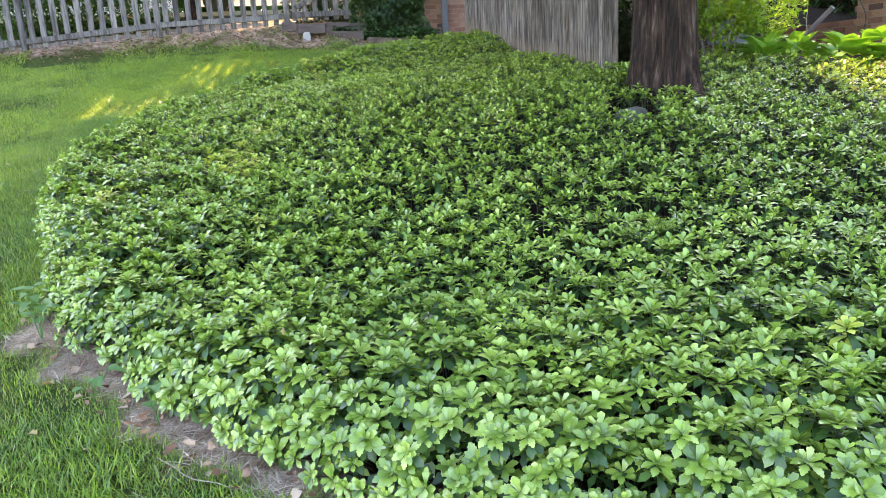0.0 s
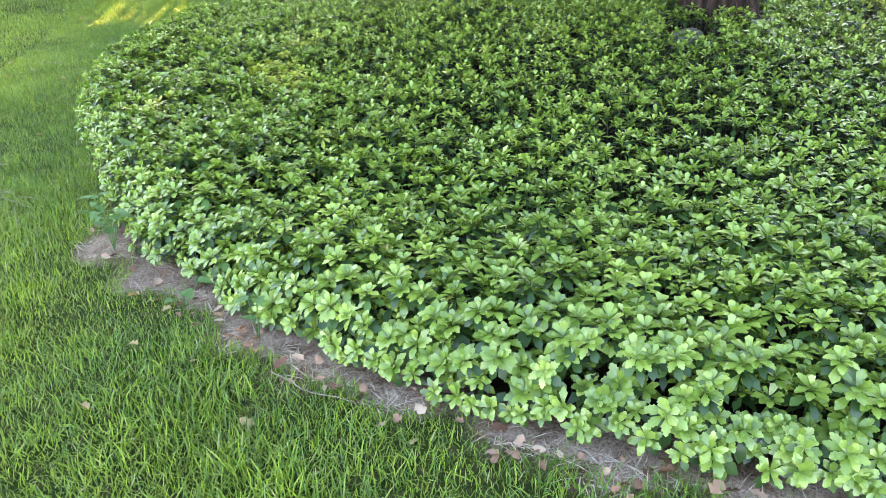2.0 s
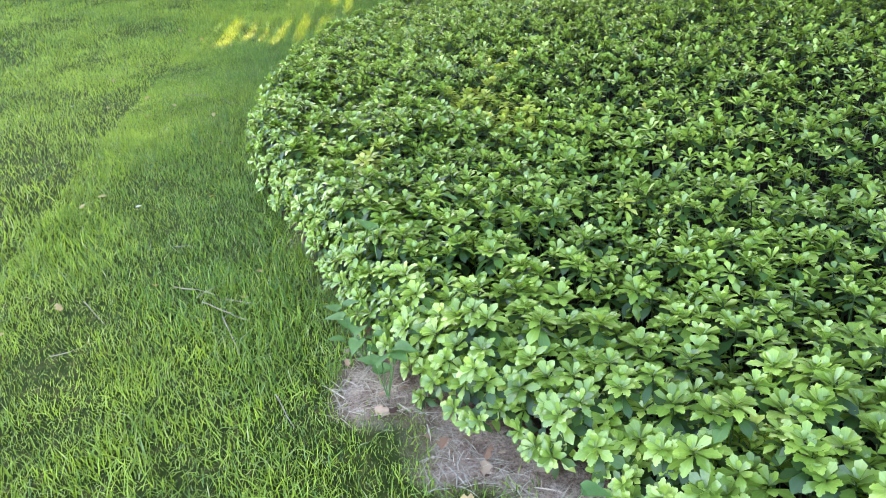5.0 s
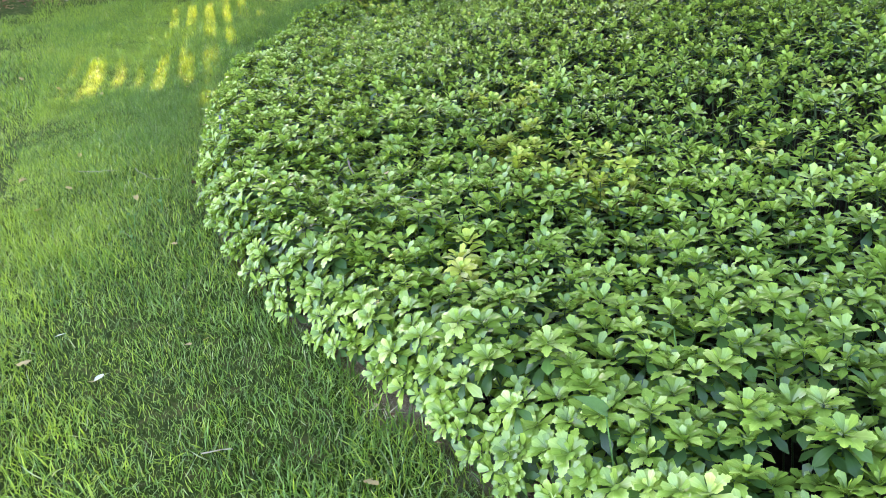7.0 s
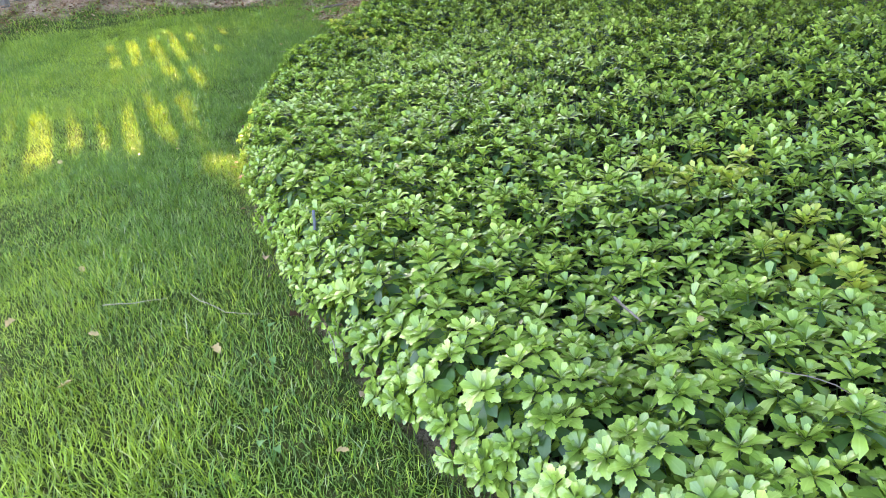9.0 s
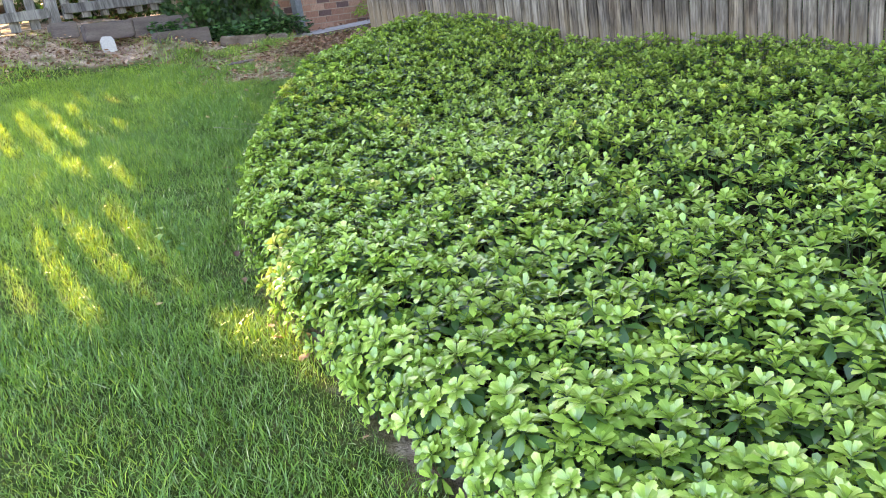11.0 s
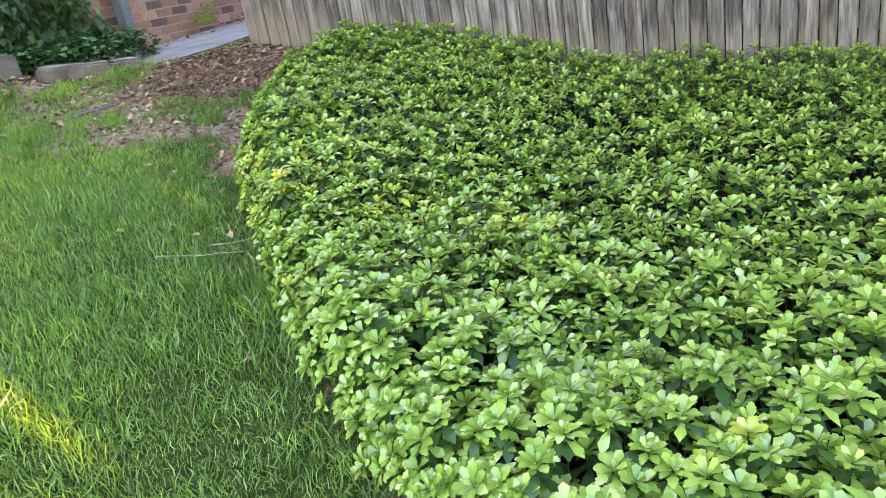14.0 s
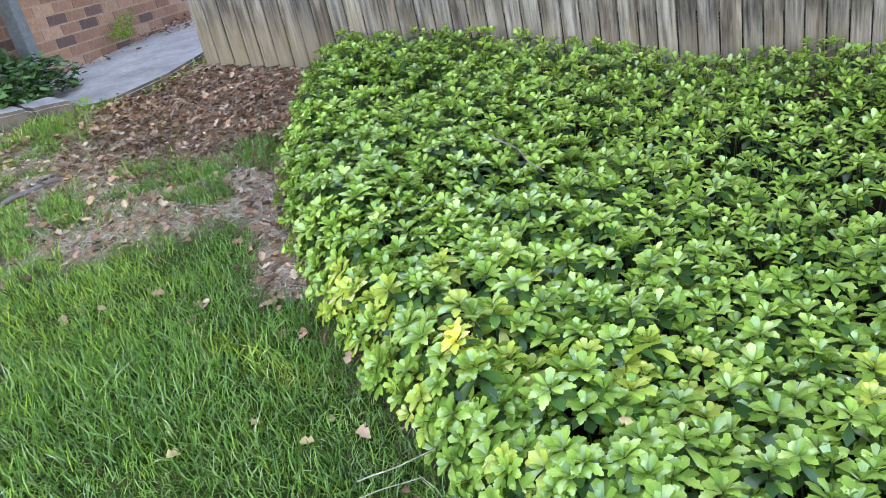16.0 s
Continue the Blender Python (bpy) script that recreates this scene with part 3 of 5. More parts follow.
    bed = thing("ground_cover_bed", "dense bed of glossy green toothed ground cover rosettes beside the lawn", "ground cover")
    # the shoots along the stretch of rim that is passed last stand as pieces of their own
    single = (x < -0.9) & (x > -2.35) & (d < 0.45) & (y < 2.0) & ~low
    order = np.argsort(d + 10 * ~single)[:300]
    own = np.zeros(n, bool)
    own[order[single[order]]] = True
    meshes = {}
    for i in np.flatnonzero(own):
        k = int(pick[i])
        if k not in meshes:
            v, f, mi, spots = kinds[k]
            ob = soup("rosette", v, f, [M_LEAF, M_OLD_SHADED, M_YELLOW], mi, bed, True)
            mark_leaves(ob, spots)
            meshes[k] = ob.data
        else:
            ob = new("rosette", meshes[k])
            ob.parent = bed
        ob.matrix_basis = Matrix(m[i].tolist())
    v, f, mi = scatter(kinds, m[~own], pick[~own])
    rest = soup("ground_cover_foliage", v, f, [M_LEAF, M_OLD_SHADED, M_YELLOW], mi, bed, True)
    mark_leaves(rest, np.concatenate([np.tile(kinds[k][3], (int((pick[~own] == k).sum()), 1)) for k in range(len(kinds))]))
    rest["kind"] = "stuff"
    return n


build_bed()


# ------------------------------------------------------------------ grass
def blade(rng, curl):
    w, pts = 0.0018, []
    for s, k in ((0.0, 1.0), (0.55, 0.9)):
        pts += [(curl * s * s, -w * k, s * (1 - 0.25 * curl * s)), (curl * s * s, w * k, s * (1 - 0.25 * curl * s))]
    pts.append((curl, 0, 1 - 0.25 * curl))
    v = np.array(pts)
    v[:, 1] /= 0.055
    return v * 0.055, np.array([(0, 1, 3), (0, 3, 2), (2, 3, 4)]), np.zeros(3, int)


def build_grass():
    rng = np.random.default_rng(5)
    kinds = [blade(rng, c) for c in (0.15, 0.35, 0.55, 0.8, 1.05)]
    xs, ys = [], []
    wide = []
    for x0, x1, y0, y1, step, k in ((-4.7, 6.3, -1.3, 3.25, 0.0078, 1.0), (-4.7, 6.5, -2.6, -1.3, 0.015, 1.4), (-5.55, 7.0, -5.0, -2.6, 0.021, 2.0), (-5.55, -4.7, -1.5, 2.7, 0.018, 1.2)):
        x, y = jittered(x0, x1, y0, y1, step)
        keep = inside(x, y) < 0.01
        x, y = x[keep], y[keep]
        n = 0.5 + 0.5 * np.sin(x * 9.1 + 2 * np.sin(y * 3.7)) * np.sin(y * 8.3 + 2 * np.sin(x * 4.9))
        keep = RNG.random(len(x)) > np.maximum(bare(x, y) * 0.985, 0.3 * n)
        keep &= ~((x > 5.0 + 0.35 * (y + 0.6)) & (x > 6.3))
        xs.append(x[keep]), ys.append(y[keep]), wide.append(np.full(keep.sum(), k))
    x, y, wide = np.concatenate(xs), np.concatenate(ys), np.concatenate(wide)
    n = len(x)
    tall = RNG.uniform(0.5, 1.35, n) * np.interp(x, [-2, 0.5, 2.5], [1.1, 0.86, 0.88]) * (0.82 + 0.28 * np.sin(x * 3.1 + y) * np.sin(y * 4.3 - x * 1.7) + 0.22 * np.sin(x * 11.3 + 2 * np.sin(y * 5)) * np.sin(y * 12.7 + 2 * np.sin(x * 6)))
    m = places_of(x, y, land(x, y) - 0.004, RNG.uniform(0, 6.28, n), tall, RNG.uniform(0, 0.85, n), RNG.uniform(0, 6.28, n))
    m[:, :3, 1] *= (wide / tall ** 0.5)[:, None]
    # darker blades paint in the shade by the bed and house, others in drifts
    drift = np.sin(x * 1.9 + 1.3 * np.sin(y * 1.4)) * np.sin(y * 2.3 + np.sin(x * 1.1)) + 0.6 * np.sin(x * 5.3 + y * 2) * np.sin(y * 6.1 - x)
    dark = RNG.random(n) < np.clip(np.interp(x, [-2, 0.3, 2.5], [0.62, 0.42, 0.12]) + np.interp(inside(x, y), [-1.6, -0.8, -0.28], [-0.3, 0.0, 0.5]) + 0.28 * drift, 0.04, 0.95)
    kinds = [(q, f, np.full(3, i)) for i in (0, 1) for q, f, _ in kinds]
    v, f, mi = scatter(kinds, m, RNG.integers(0, 5, n) + 5 * dark)
    tagged(soup("grass", v, f, [M_GRASS, M_GRASS_SHADED], mi), "lush green lawn grass blades with a few dry ones", "grass", kind="stuff")
    return n


build_grass()


# ------------------------------------------------------------------ board fence
def build_fence():
    rng = random.Random(4)
    fence = thing("board_fence", "tall weathered grey wooden board fence behind the bed", "fence", (0, 4.0, 0))
    x = -4.28
    while x < 0.60:
        w = rng.choice((0.09, 0.094, 0.098, 0.1, 0.105))
        z0 = float(land(x, 4.0)) + (0.02 if x < -3.3 else 0.0)
        bm = bmesh.new()
        box(bm, (w - 0.007, 0.018, 1.85), (0, 0, 0.925), (0, 0, 0), 0.003)
        b = part("board", bm, M_WOOD, fence)
        b.matrix_basis = pose(x + w / 2, 0.009 + rng.uniform(-0.003, 0.003), z0, 0, rng.uniform(-0.08, 0.08), 0)
        x += w
    for px in (-4.15, -2.3, -0.4):
        bm = bmesh.new()
        box(bm, (0.09, 0.09, 1.9), (0, 0, 0.95), (0, 0, 0), 0.006)
        part("post", bm, M_WOOD, fence).matrix_basis = pose(px, 0.11, float(land(px, 4.1)) - 0.1)
    bm = bmesh.new()
    box(bm, (0.10, 0.10, 1.9), (0, 0, 0.95), (0, 0, 0), 0.006)
    part("post", bm, M_WOOD, fence).matrix_basis = pose(0.675, 0.05, float(land(0.675, 4)) - 0.1)
    for h in (0.35, 1.5):
        bm = bmesh.new()
        a, c = Vector((-4.28, 0, float(land(-4.28, 4)) + h)), Vector((0.62, 0, float(land(0.62, 4)) + h))
        box(bm, ((c - a).length, 0.04, 0.09), (0, 0, 0))
        part("rail", bm, M_WOOD, fence).matrix_basis = Matrix.Translation((a + c) / 2 + Vector((0, 0.045, 0))) @ Euler((0, -math.atan2(c.z - a.z, c.x - a.x), 0)).to_matrix().to_4x4()


build_fence()


# ------------------------------------------------------------------ picket fence
def build_pickets():
    rng = random.Random(9)
    fence = thing("picket_fence", "weathered grey wooden picket fence on the bank", "fence", (-5.6, 0, 0))
    base = lambda y: mixed(y, [-6, -2.72, -0.73, 1.3, 2.65], [1.2, 1.42, 1.55, 1.645, 1.70])
    rail = lambda y: mixed(y, [-6, -2.7, -0.75, 1.22, 2.65], [1.25, 1.58, 1.76, 1.83, 1.84])
    posts = (-4.75, -2.72, -0.73, 1.3)
    for y in posts:
        bm = bmesh.new()
        box(bm, (0.09, 0.09, 2.3), (0, 0, 1.15), (0, 0, 0), 0.008)
        part("post", bm, M_PICKET, fence).matrix_basis = pose(0, y, base(y) - 0.12)
    for a, c in zip(posts, posts[1:]):
        # upper rails, out of view, are set to break the sunlight into rows
        for h in (-0.04, 0.78, 1.78):
            p, q = Vector((0.03, a, rail(a + 0.01) + h)), Vector((0.03, c, rail(c - 0.01) + h))
            bm = bmesh.new()
            box(bm, (0.035, (q - p).length - 0.09, 0.085), (0, 0, 0), (0, 0, 0), 0.004)
            part("rail", bm, M_PICKET, fence).matrix_basis = Matrix.Translation((p + q) / 2) @ Euler((math.atan2(q.z - p.z, q.y - p.y), 0, 0)).to_matrix().to_4x4()
        y = a + 0.13
        while y < c - 0.06:
            bm = bmesh.new()
            # pickets reach high out of view to stripe the sun patches
            box(bm, (0.018, 0.085, 2.1), (0, 0, 1.05), (0, 0, 0), 0.003)
            part("picket", bm, M_PICKET, fence).matrix_basis = pose(0.0, y, base(y) + 0.02, rng.uniform(-1.2, 1.2), 0, 0)
            y += 0.172
    gate = thing("gate", "weathered grey picket gate with a diagonal brace", "gate", (-5.6, 0, 0))
    y = 1.43
    while y < 2.6:
        bm = bmesh.new()
        box(bm, (0.018, 0.085, 2.1), (0, 0, 1.05), (0, 0, 0), 0.003)
        part("picket", bm, M_PICKET, gate).matrix_basis = pose(0.0, y, 1.72)
        y += 0.172
    for h in (1.82, 2.56, 3.58):
        bm = bmesh.new()
        box(bm, (0.035, 1.22, 0.085), (0, 0, 0), (0, 0, 0), 0.004)
        part("rail", bm, M_PICKET, gate).matrix_basis = pose(0.03, 2.0, h, 1, 0, 0)
    bm = bmesh.new()
    box(bm, (0.03, 1.2, 0.08), (0, 0, 0), (0, 0, 0), 0.004)
    part("brace", bm, M_PICKET, gate).matrix_basis = pose(0.033, 1.95, 2.17, 26, 0, 0)


build_pickets()


# ------------------------------------------------------------------ brick house
def build_house():
    """The gable wall of the house, brick by brick where it shows."""
    rng = random.Random(2)
    ang = math.degrees(math.atan2(WALL_B[1] - WALL_A[1], WALL_B[0] - WALL_A[0]))
    wall = thing("wall_west", "red brick house wall with pale mortar and a few dark bricks", "wall", (*WALL_A, 0), ang, kind="structure")
    length = math.hypot(WALL_B[0] - WALL_A[0], WALL_B[1] - WALL_A[1])
    bm = bmesh.new()
    # core runs on past the bricks, added to keep sun off the patio
    box(bm, (length + 5.7, 0.2, 4.2), (length / 2 + 1.35, 0.11, 2.9))
    part("mortar", bm, M_MORTAR, wall)
    mesh = None
    for r in range(14):
        z = 1.18 + r * 0.077
        s = -1.45 + (0.105 if r % 2 else 0)
        while s < length - 0.1:
            if mesh is None:
                bm = bmesh.new()
                box(bm, (0.2, 0.08, 0.066), (0, 0, 0), (0, 0, 0), 0.003)
                b = part("brick", bm, M_BRICK, wall)
                mesh = b.data
            else:
                b = new("brick", mesh)
                b.parent = wall
            b.matrix_basis = pose(s + 0.1, 0.045 + rng.uniform(-0.002, 0.002), z)
            s += 0.21
    return wall


WALL_A, WALL_B = (-5.63, 3.95), (-5.83, 6.7)
build_house()


# ------------------------------------------------------------------ tree
def build_tree():
    rng = np.random.default_rng(8)
    tree = thing("tree", "large tree trunk with furrowed grey-brown bark in the bed", "tree", (2.18, 3.74, float(land(2.18, 3.74)) - 0.05))
    bm = bmesh.new()
    rings, seg = 84, 144
    grid = []
    for i in range(rings):
        z = 6.0 * (i / (rings - 1)) ** 1.5
        row = []
        for j in range(seg):
            a = 6.2832 * j / seg
            flare = 0.13 * math.exp(-z / 0.26) * (1 + 0.8 * math.sin(a * 4 + 0.6) + 0.4 * math.sin(a * 7))
            r = 0.232 - 0.022 * z + 0.88 * flare + 0.012 * math.sin(a * 3 + z) + 0.01
            ridge = abs(noise.noise(Vector((5.5 * math.cos(a), 5.5 * math.sin(a), 1.3 * z)))) + 0.5 * abs(noise.noise(Vector((12 * math.cos(a), 12 * math.sin(a), 2.6 * z + 9))))
            r -= 0.034 * max(0.0, 1 - 2.6 * ridge)
            row.append(bm.verts.new((r * math.cos(a) - 0.02 * z, r * math.sin(a), z)))
        grid.append(row)
    for i in range(rings - 1):
        for j in range(seg):
            bm.faces.new((grid[i][j], grid[i][(j + 1) % seg], grid[i + 1][(j + 1) % seg], grid[i + 1][j]))
    bm.faces.new(grid[-1])
    part("trunk", bm, M_BARK, tree, smooth=True)


build_tree()


# ------------------------------------------------------------------ paving, kerb and steps by the house
def build_paving():
    ring = [(-4.52, 3.15), (-4.38, 3.25), (-4.33, 3.69), (-4.40, 4.2), (-4.52, 4.9), (-4.78, 6.2), (-5.74, 6.3), (-5.70, 5.2), (-5.64, 4.4), (-5.5, 3.95), (-5.05, 3.5)]
    bm = bmesh.new()
    top = [bm.verts.new((x, y, path_top(x, y))) for x, y in ring]
    low = [bm.verts.new((v.co.x, v.co.y, v.co.z - 0.16)) for v in top]
    bm.faces.new(top)
    bm.faces.new(low[::-1])
    for i in range(len(ring)):
        bm.faces.new((top[i - 1], low[i - 1], low[i], top[i]))
    bmesh.ops.recalc_face_normals(bm, faces=bm.faces)
    bmesh.ops.bevel(bm, geom=[e for e in bm.edges if e.verts[0] in top and e.verts[1] in top], offset=0.014, segments=2, affect="EDGES")
    slab = part("pavement", bm, M_STONE)
    slab.data.materials.append(M_KERB)
    for f in slab.data.polygons:
        f.material_index = int(f.normal.z < 0.8)
    tagged(slab, "worn grey concrete path beside the brick wall", "path", kind="structure")
    # kerb blocks, end to end from the corner of the path
    for s0, s1 in ((0.0, 0.2), (0.206, 0.66)):
        w, h, m = 0.42, 0.2, (s0 + s1) / 2
        mx, my = -4.45 - 0.55 * m - 0.835 * w / 2, 3.04 - 0.835 * m + 0.55 * w / 2
        bm = bmesh.new()
        box(bm, (s1 - s0, w, h), (0, 0, 0), (0, 0, 0), 0.016)
        bmesh.ops.subdivide_edges(bm, edges=[e for e in bm.edges if e.calc_length() > 0.1], cuts=4, use_grid_fill=True)
        for v in bm.verts:
            v.co += Vector(noise.noise_vector(v.co * 9 + Vector((s0 * 30, 0, 0)))) * 0.012
        k = part("kerb_stone", bm, M_KERB)
        k.data.materials.append(M_STONE)
        for f in k.data.polygons:
            f.material_index = int(f.normal.z > 0.6)
        k.matrix_world = pose(mx, my, 1.30 + 0.1 * m - h / 2, 0, 5, math.degrees(math.atan2(0.835, 0.55)))
        tagged(k, "earth-stained grey concrete kerb block beside the path", "kerb", "kerb by the path")


build_paving()


def build_steps():
    for x, y0, y1, z, h, w, turn in ((-5.4, 1.45, 1.9, 1.645, 0.11, 0.13, -3), (-5.43, 1.905, 2.29, 1.655, 0.14, 0.14, 2), (-4.95, 1.90, 2.46, 1.475, 0.12, 0.14, 4), (-5.52, 1.2, 1.44, 1.69, 0.10, 0.12, 0), (-5.52, 2.3, 2.66, 1.64, 0.12, 0.12, 0)):
        bm = bmesh.new()
        box(bm, (w, y1 - y0, h + 0.05), (0, 0, -h / 2 - 0.025), (0, 0, 0), 0.012)
        for v in bm.verts:
            v.co += Vector(noise.noise_vector(v.co * 7 + Vector((x, y0, z)))) * 0.007
        k = part("timber", bm, M_TIMBER)
        k.matrix_world = pose(x, (y0 + y1) / 2, z, 0, 0, turn)
        tagged(k, "weathered grey landscape timber set in the bank below the gate", "timber", "timber steps")


build_steps()


def build_marker():
    m = thing("yard_marker", "small white plastic marker standing in leaf litter", "marker", (-5.22, 1.575, float(land(-5.22, 1.575)) - 0.01), 72)
    bm = bmesh.new()
    ring = [(-0.062, 0), (0.066, 0), (0.064, 0.105), (0.046, 0.148), (-0.036, 0.156), (-0.064, 0.12)]
    a = [bm.verts.new((x, -0.018, z)) for x, z in ring]
    b = [bm.verts.new((x, 0.018, z)) for x, z in ring]
    bm.faces.new(a)
    bm.faces.new(b[::-1])
    for i in range(len(ring)):
        bm.faces.new((a[i], a[i - 1], b[i - 1], b[i]))
    bmesh.ops.recalc_face_normals(bm, faces=bm.faces)
    bmesh.ops.bevel(bm, geom=list(bm.edges), offset=0.006, segments=2, affect="EDGES")
    part("panel", bm, M_WHITE, m).matrix_basis = pose(0, 0, 0, -12, 0, 0)


build_marker()


def build_grey_post():
    bm = bmesh.new()
    box(bm, (0.095, 0.095, 2.3), (0, 0, 1.15), (0, 0, 0), 0.006)
    p = part("post", bm, M_METAL)
    p.matrix_world = pose(-5.53, 3.98, 1.24, 0, 0, 4)
    tagged(p, "grey painted square post against the brick wall", "post")


build_grey_post()


# ------------------------------------------------------------------ leaf shapes for other plants
def flat_leaf(ring, fold=0.2, droop=0.2):
    """A leaf from a half outline (s along, w across), as a fan on both sides of its midrib."""
    v, f = [(0, 0, 0)], []
    for s, w in ring:
        v += [(s, w, fold * w - droop * s * s), (s, 0, -droop * s * s), (s, -w, fold * w - droop * s * s)]
    v.append((1.0, 0, -droop))
    f += [(0, 2, 1), (0, 3, 2)]
    for i in range(len(ring) - 1):
        a, b = 1 + 3 * i, 4 + 3 * i
        f += [(a, a + 1, b + 1), (a, b + 1, b), (a + 1, a + 2, b + 2), (a + 1, b + 2, b + 1)]
    a, t = 1 + 3 * (len(ring) - 1), len(v) - 1
    f += [(a, a + 1, t), (a + 1, a + 2, t)]
    return np.array(v, float), np.array(f), np.zeros(len(f), int)


IVY = [flat_leaf([(0.02, 0.32), (0.18, 0.50), (0.36, 0.30), (0.52, 0.38), (0.72, 0.16)], f, d) for f, d in ((0.1, 0.15), (0.25, 0.3), (0.0, 0.1))]
OVAL = [flat_leaf([(0.2, 0.17), (0.5, 0.27), (0.8, 0.16)], f, d) for f, d in ((0.2, 0.2), (0.35, 0.4), (0.05, 0.1))]
OVAL_FAR = [flat_leaf([(0.5, 0.27)], f, d) for f, d in ((0.2, 0.2), (0.35, 0.4), (0.05, 0.1))]
BROAD = [flat_leaf([(0.12, 0.30), (0.35, 0.42), (0.65, 0.30), (0.88, 0.11)], f, d) for f, d in ((0.25, 0.3), (0.35, 0.5))]
HEART = [flat_leaf([(-0.08, 0.30), (0.15, 0.46), (0.45, 0.38), (0.78, 0.16)], f, d) for f, d in ((0.15, 0.2), (0.3, 0.35))]
DRY = [flat_leaf([(0.16, 0.2), (0.32, 0.36), (0.44, 0.2), (0.66, 0.34)], f, d) for f, d in ((0.5, -0.3), (-0.4, 0.4), (0.8, 0.2), (0.15, 0.1))]


def cloud(name, kinds, x, y, z, size, pitch, mats, yaw=None, parent=None, smooth=True):
    """Leaves at the given points; pitch is how far each one's tip is raised (radians)."""
    n = len(x)
    yaw = RNG.uniform(0, 6.283, n) if yaw is None else yaw
    m = places_of(x, y, z, yaw, size)
    c, s = np.cos(pitch), np.sin(pitch)
    t = np.zeros((n, 3, 3))
    t[:, 0, 0], t[:, 0, 2], t[:, 2, 0], t[:, 2, 2], t[:, 1, 1] = c, -s, s, c, 1
    r = RNG.uniform(-0.5, 0.5, n)
    u = np.zeros((n, 3, 3))
    u[:, 0, 0], u[:, 1, 1], u[:, 1, 2], u[:, 2, 1], u[:, 2, 2] = 1, np.cos(r), -np.sin(r), np.sin(r), np.cos(r)
    m[:, :3, :3] = m[:, :3, :3] @ t @ u
    v, f, mi = scatter(kinds, m, RNG.integers(0, len(kinds), n))
    return soup(name, v, f, mats, mi, parent, smooth)


def build_ivy():
    ivy = thing("ivy", "dark green ivy climbing the wall and spreading over the ground", "ivy", (0, 0, 0))
    n = 9500
    y = RNG.uniform(2.35, 3.92, n)
    z = 1.36 + RNG.random(n) * 1.8
    lump = 0.05 * np.sin(y * 7 + z * 4) + 0.05 * np.sin(z * 9 - y * 5)
    x = -5.58 + np.clip(0.08 + lump, 0, 0.3) + RNG.uniform(-0.05, 0.05, n)
    keep = y < 3.70 + 0.10 * np.sin(z * 6)
    x, y, z = x[keep], y[keep], z[keep]
    n = len(x)
    # climbing leaves take the shade-darkened green, spreading ones the plain ivy green
    o = cloud("climbing_leaves", IVY, x, y, z, RNG.uniform(0.035, 0.07, n), RNG.uniform(-1.4, -0.5, n), [M_LEAF_SHADED], RNG.uniform(-1.2, 1.2, n), ivy)
    o["kind"] = "stuff"
    x, y = jittered(-5.45, -4.6, 2.0, 3.95, 0.02)
    line = 2.75 + (x + 4.49) * 0.728
    keep = (y > line + 0.46) & (x < -4.88 + 0.25 * (3.4 - y)) & (y < 3.78) | ((y > 2.02) & (x < -5.04 - 0.1 * (2.6 - y)) & (y < 2.9))
    x, y = x[keep], y[keep]
    n = len(x)
    base = np.maximum(1.27 + 0.06 * (-4.6 - x), land(x, y))
    o = cloud("spreading_leaves", IVY, x, y, base + RNG.uniform(0.0, 0.17, n) + 0.03 * np.sin(x * 11) * np.sin(y * 13), RNG.uniform(0.036, 0.065, n), RNG.uniform(-0.5, 0.5, n), [M_IVY], None, ivy)
    o["kind"] = "stuff"


build_ivy()


# ------------------------------------------------------------------ leaf litter, straw, twigs
def on_land(x, y, up=0.006):
    return land(x, y) + up


